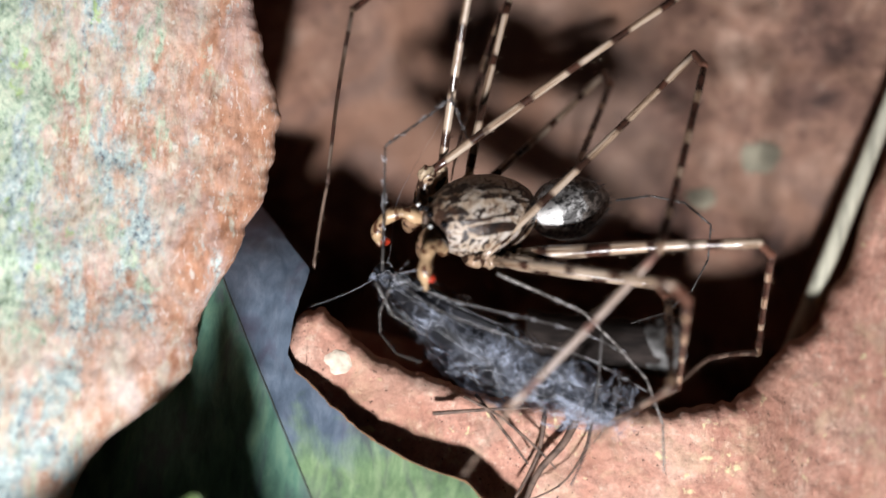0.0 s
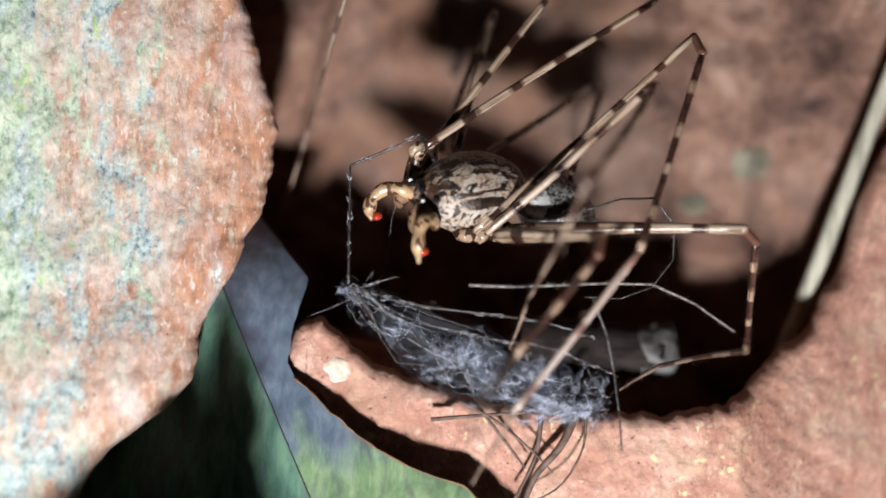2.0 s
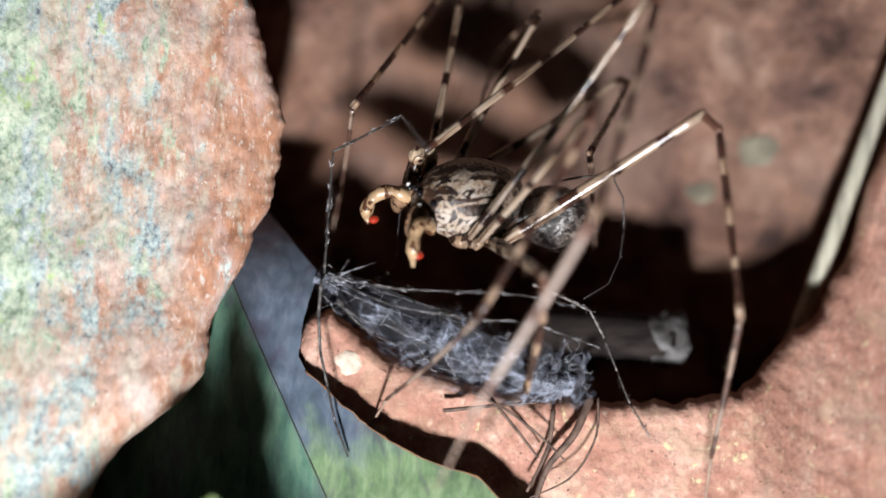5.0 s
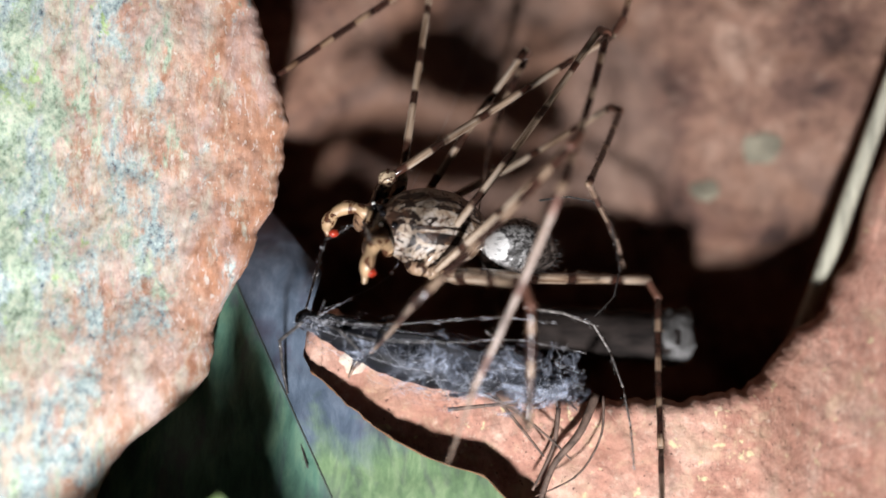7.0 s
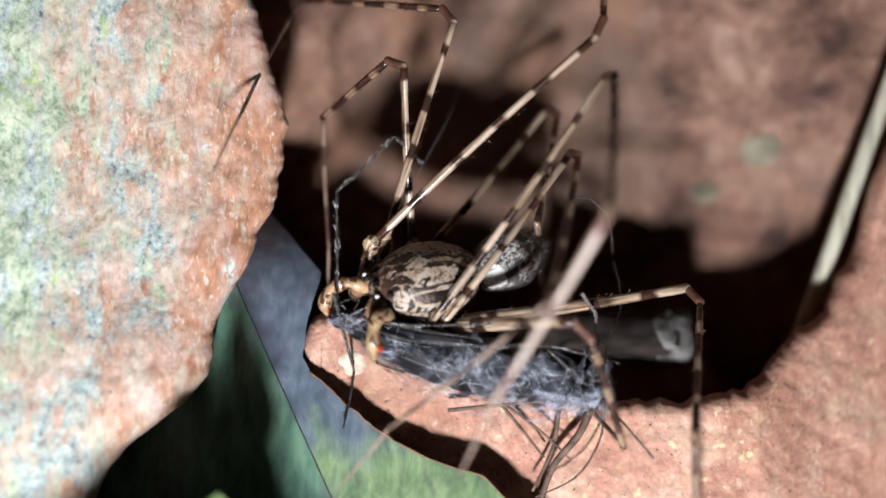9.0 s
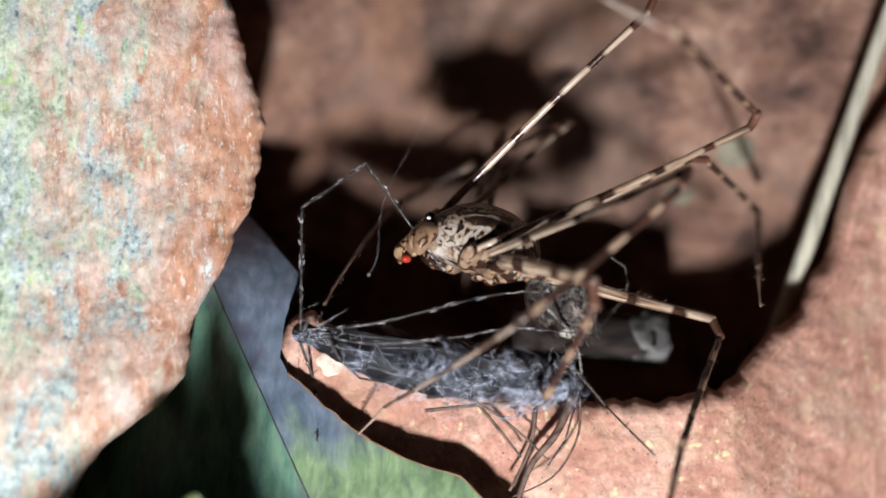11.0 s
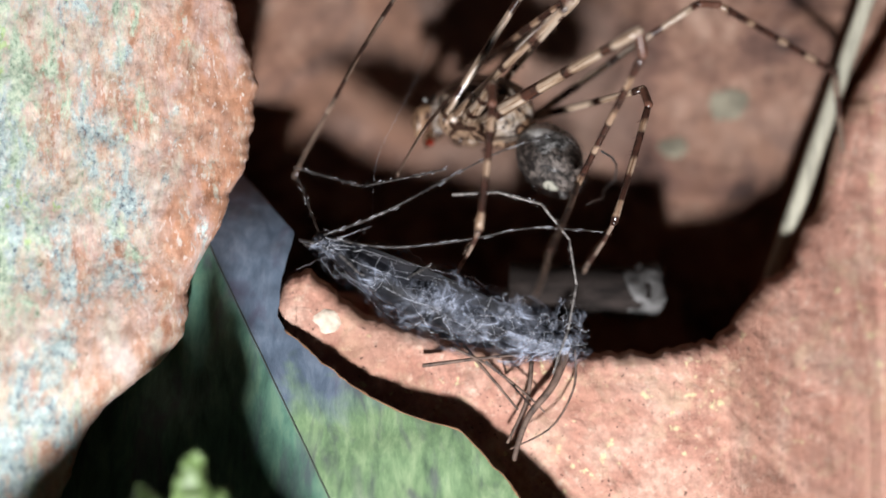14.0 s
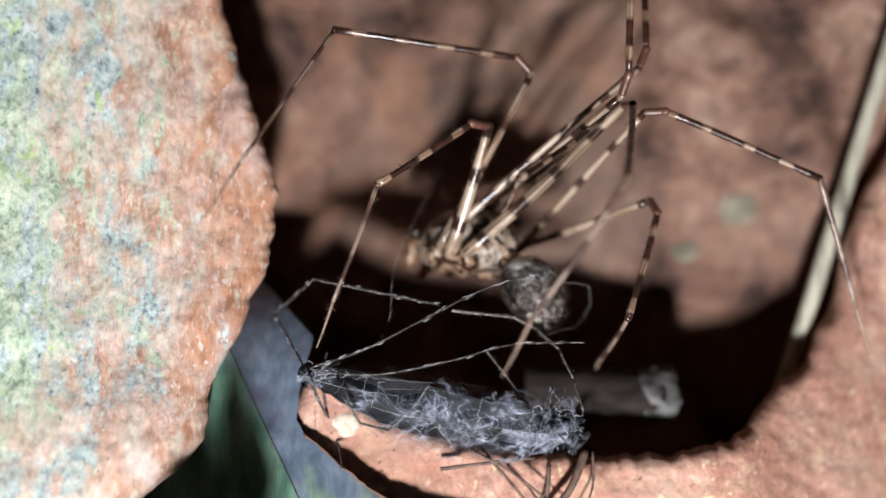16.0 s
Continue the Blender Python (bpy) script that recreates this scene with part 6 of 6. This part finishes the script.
    limb_at("front_limb", 3, (-3.56, -2.16), (-4.50, -1.70), (-5.42, -1.19), (-6.38, -1.02), (-6.33, -1.76), (-5.93, -2.73))
    limb_at("front_limb", 3.5, (-3.87, -2.96), (-4.77, -2.56), (-5.70, -2.23), (-6.35, -2.53), (-6.06, -3.42), (-5.74, -4.34))
    limb_at("front_limb", 4, (-3.56, -1.03), (-3.36, -2.06), (-3.03, -3.05), (-2.61, -4.01), (-2.20, -4.98), (-1.79, -5.94))
    limb_at("front_limb", 6.5, (-4.32, -1.02), (-5.11, -2.12), (-5.35, -3.55), (-5.39, -5.00), (-5.32, -6.44), (-4.68, -7.74))
    limb_at("front_limb", 7, (-4.50, -2.31), (-5.26, -2.92), (-5.27, -3.98), (-5.14, -5.04), (-4.78, -6.04), (-4.42, -7.04))
    limb_at("front_limb", 7.5, (-4.80, -2.86), (-5.24, -3.76), (-4.96, -4.86), (-4.54, -5.92), (-4.04, -6.94), (-3.53, -7.96))
    limb_at("front_limb", 8.5, (-3.69, -2.84), (-3.38, -3.82), (-3.27, -4.81), (-3.35, -5.83), (-3.70, -6.78), (-4.05, -7.74))
    limb_at("front_limb", 9, (-3.49, -1.39), (-3.32, -2.26), (-3.16, -3.13), (-3.00, -4.01), (-3.06, -4.88), (-3.22, -5.75))
    limb_at("front_limb", 11.5, (-3.46, -2.26), (-3.99, -2.89), (-3.85, -3.74), (-3.66, -4.57), (-3.46, -5.41), (-3.37, -6.26))
    limb_at("front_limb", 12, (-3.45, -2.34), (-3.86, -3.06), (-3.65, -3.93), (-3.41, -4.79), (-3.15, -5.65), (-3.01, -6.53))
    limb_at("front_limb", 13, (-3.42, -2.23), (-3.92, -2.95), (-3.78, -3.97), (-3.54, -4.97), (-3.61, -5.97), (-3.85, -6.97))
    limb_at("front_limb", 14, (-3.25, -1.09), (-3.69, -1.02), (-3.68, -1.15), (-3.29, -1.36), (-2.86, -1.51), (-2.44, -1.66))
    limb_at("front_limb", 15, (-3.85, -0.36), (-4.09, -0.45), (-4.30, -0.57), (-4.24, -0.83), (-4.08, -0.86), (-3.85, -0.73))
    limb_at("front_limb", 16, (-4.09, -2.01), (-3.93, -2.63), (-3.75, -3.25), (-3.51, -3.84), (-3.31, -4.45), (-3.13, -5.07))
    limb_at("bent_limb", 0, (-1.27, -1.16), (-1.57, -1.92), (-1.60, -2.62), (-1.08, -3.24), (-0.31, -3.45))
    limb_at("bent_limb", 1, (-1.52, -0.95), (-1.77, -2.00), (-1.76, -3.06), (-1.03, -3.65), (0.01, -3.53))
    limb_at("bent_limb", 2, (-2.47, -0.92), (-1.86, -1.66), (-1.50, -2.54), (-0.98, -3.24), (-0.07, -3.31))
    limb_at("bent_limb", 3, (-2.44, -3.03), (-1.94, -3.61), (-1.36, -3.93), (-0.68, -3.58), (-0.09, -3.10))
    limb_at("bent_limb", 3.5, (-2.85, -3.20), (-2.25, -3.94), (-1.48, -4.49), (-0.71, -3.93), (-0.28, -3.09))
    limb_at("bent_limb", 4, (-3.07, -1.56), (-2.58, -2.29), (-1.90, -2.78), (-1.05, -2.98), (-0.17, -2.90))
    limb_at("bent_limb", 6.5, (-3.30, -1.55), (-2.83, -2.14), (-2.31, -2.68), (-1.70, -3.06), (-0.95, -2.99))
    limb_at("bent_limb", 7.5, (-3.23, -3.56), (-2.51, -4.34), (-1.55, -4.46), (-0.53, -4.19), (0.47, -3.83))
    limb_at("bent_limb", 8.5, (-3.12, -3.18), (-2.46, -4.23), (-1.46, -4.59), (-0.29, -4.23), (0.84, -3.73))
    limb_at("bent_limb", 9, (-2.56, -2.82), (-2.13, -3.59), (-1.37, -3.97), (-0.51, -3.76), (0.32, -3.46))
    limb_at("bent_limb", 11.5, (-2.98, -2.79), (-2.69, -3.52), (-2.27, -4.17), (-1.61, -4.42), (-0.82, -4.43))
    limb_at("bent_limb", 12, (-2.97, -2.87), (-2.84, -3.54), (-2.64, -4.18), (-2.30, -4.68), (-1.63, -4.69))
    limb_at("bent_limb", 13, (-2.86, -2.95), (-2.51, -3.96), (-1.77, -4.60), (-0.74, -4.31), (0.21, -3.81))
    limb_at("bent_limb", 14, (-2.41, -1.47), (-1.81, -2.10), (-1.05, -2.49), (-0.28, -2.31), (0.49, -1.89))
    limb_at("bent_limb", 15, (-2.47, -0.93), (-2.21, -1.46), (-2.08, -2.00), (-2.25, -2.56), (-2.50, -3.10))
    limb_at("bent_limb", 16, (-2.97, -2.67), (-2.41, -3.59), (-1.59, -3.88), (-0.73, -3.25), (-0.11, -2.37))
    limb_at("low_limb", 0, (5.46, -2.38), (5.44, -3.63), (5.35, -4.87), (5.14, -6.10), (4.64, -7.24))
    limb_at("low_limb", 1, (4.57, -1.04), (5.08, -1.99), (5.18, -3.05), (5.18, -4.13), (5.06, -5.20))
    limb_at("low_limb", 2, (5.33, -1.12), (5.94, -2.58), (6.24, -4.13), (6.38, -5.70), (6.47, -7.28))
    limb_at("low_limb", 3, (0.63, -2.10), (1.29, -2.97), (2.00, -3.81), (2.79, -4.58), (3.57, -5.34))
    limb_at("low_limb", 4, (0.91, -2.08), (1.12, -2.75), (1.33, -3.41), (1.34, -4.10), (1.29, -4.80))
    limb_at("low_limb", 6.5, (1.21, -1.73), (1.68, -2.38), (2.16, -3.04), (2.68, -3.65), (3.21, -4.26))
    limb_at("low_limb", 7.5, (1.74, -3.57), (2.68, -4.20), (3.61, -4.82), (4.54, -5.46), (5.46, -6.11))
    limb_at("low_limb", 8.5, (3.92, -3.92), (4.73, -4.57), (5.46, -5.31), (6.18, -6.07), (6.90, -6.82))
    limb_at("low_limb", 9, (3.40, -3.20), (4.29, -4.01), (5.17, -4.82), (5.97, -5.72), (6.74, -6.64))
    limb_at("low_limb", 11.5, (5.36, -3.93), (5.93, -4.58), (6.50, -5.24), (7.11, -5.87), (7.72, -6.49))
    limb_at("low_limb", 12, (5.83, -4.76), (6.37, -5.22), (6.92, -5.68), (7.46, -6.14), (8.01, -6.60))
    limb_at("low_limb", 13, (4.13, -3.79), (4.91, -4.72), (5.72, -5.60), (6.51, -6.51), (7.20, -7.50))
    limb_at("low_limb", 14, (2.26, -5.05), (2.62, -5.43), (2.98, -5.80), (3.34, -6.18), (3.70, -6.55))
    limb_at("low_limb", 15, (2.01, -5.19), (2.51, -5.40), (3.02, -5.62), (3.50, -5.88), (3.99, -6.13))
    limb_at("low_limb", 16, (1.76, -1.32), (2.36, -2.10), (2.95, -2.88), (3.59, -3.62), (4.27, -4.33))
    # </keys>
    times = [round(0.1 * i, 1) for i in range(161)]
    trunks, backs = [], []
    for r in glide(TRUNK_KEYS, times):
        trunks.append(pose(*[c * MM for c in r[:3]], *r[3:6]))
        d = Vector(r[6:9])
        backs.append(aim(Vector((-1.75, 0, -0.1)), d, Vector((0, 0, 1))))
    walk(SPIDER, list(zip(times, trunks)))
    walk(ABDOMEN, list(zip(times, backs)))
    tuck = [(0, 0), (9, 0), (11.3, 1), (16, 1)]
    for part, (dx, dy, dz) in zip(PALPS, ((-0.8, -0.2, -0.1), (-0.35, -1.5, -0.1))):
        walk(part, [(t, pose(dx * MM * r[0], dy * MM * r[0], dz * MM * r[0])) for t, r in zip(times, glide(tuck, times))])
    for n, keys in LEG_KEYS.items():
        fem, tib, met = leg_sizes(n)
        tar = met * 0.28
        rows = [[] for _ in range(5)]
        for t, trunk, r in zip(times, trunks, glide(keys, times)):
            inv = trunk.inverted()
            base = (trunk @ (Vector(BASES[n]) * MM)) / MM
            knee, ankle, tip = Vector(r[:3]), Vector(r[3:6]), Vector(r[6:9])
            a = (knee - base).normalized()
            k0 = base + a * fem
            b = (ankle - k0).normalized()
            p = (a * 0.45 + b * 0.75).normalized()
            k1 = k0 + p * PATELLA
            end = k0 + b * tib
            b2 = (end - k1).normalized()
            a1 = k1 + b2 * (tib - PATELLA)
            c = (tip - a1).normalized()
            a2 = a1 + c * (met - tar)
            e = (c + Vector((0, 0, -0.22)) + b2 * 0.1).normalized()
            side = a.cross(b)
            side = side.normalized() if side.length > 1e-3 else Vector((0, 1, 0))
            for row, start, way in zip(rows, (base, k0, k1, a1, a2), (a, p, b2, c, e)):
                row.append((t, inv @ aim(start, way, side)))
        for part, row in zip(SEGMENTS[n], rows):
            walk(part, row)
    holds = [pose(*[c * MM for c in r[:3]], 0, -r[3], 0) for r in glide(PREY_KEYS, times)]
    walk(PREY, list(zip(times, holds)))
    lift = [(0, 0), (2.5, 2), (3, 8), (3.5, 8), (4, 4), (6.5, 2), (7, 0), (9, 0), (11.5, 10), (12.5, 14), (13.5, 16), (14, 33), (14.5, 36), (15, 26), (15.5, 18), (16, 22)]
    for part, share in zip(STRANDS, (1.0, 0.5)):
        walk(part, [(t, pose(0, 0, 0, 0, -r[0] * share, 0)) for t, r in zip(times, glide(lift, times))])
    rows = [[] for _ in RAISED]
    for t, hold, r in zip(times, holds, glide(RAISED_KEYS, times)):
        inv = hold.inverted()
        start = (hold @ (Vector((0.15, -0.3, 0.1)) * MM)) / MM
        for row, length, k in zip(rows, RAISED, (0, 3, 6)):
            way = (Vector(r[k:k + 3]) - start).normalized()
            row.append((t, inv @ aim(start, way, Vector((0, 1, 0)))))
            start = start + way * length
    for part, row in zip(RAISED_LIMBS, rows):
        walk(part, row)
    for n, keys in LIMB_KEYS.items():
        count, whole = CHAINS[n][:2]
        length = whole / count
        rows = [[] for _ in range(count)]
        for t, hold, r in zip(times, holds, glide(keys, times)):
            inv = hold.inverted()
            here = Vector((r[0], CHAIN_DEPTH[n], r[1]))
            for i in range(count):
                dx, dz = r[2 * i + 2] - here.x, r[2 * i + 3] - here.z
                flat = max(math.hypot(dx, dz), 1e-4)
                share = min(flat, 0.99 * length) / flat
                depth = math.sqrt(length ** 2 - (flat * share) ** 2) * (1 if 2 * i < count else -1)
                way = Vector((dx * share, depth * 0.8, dz * share))
                rows[i].append((t, inv @ aim(here, way, Vector((0.3, 1, 0.2)))))
                here = here + way.normalized() * length
        for part, row in zip(LIMB_CHAINS[n], rows):
            walk(part, row)


motions()
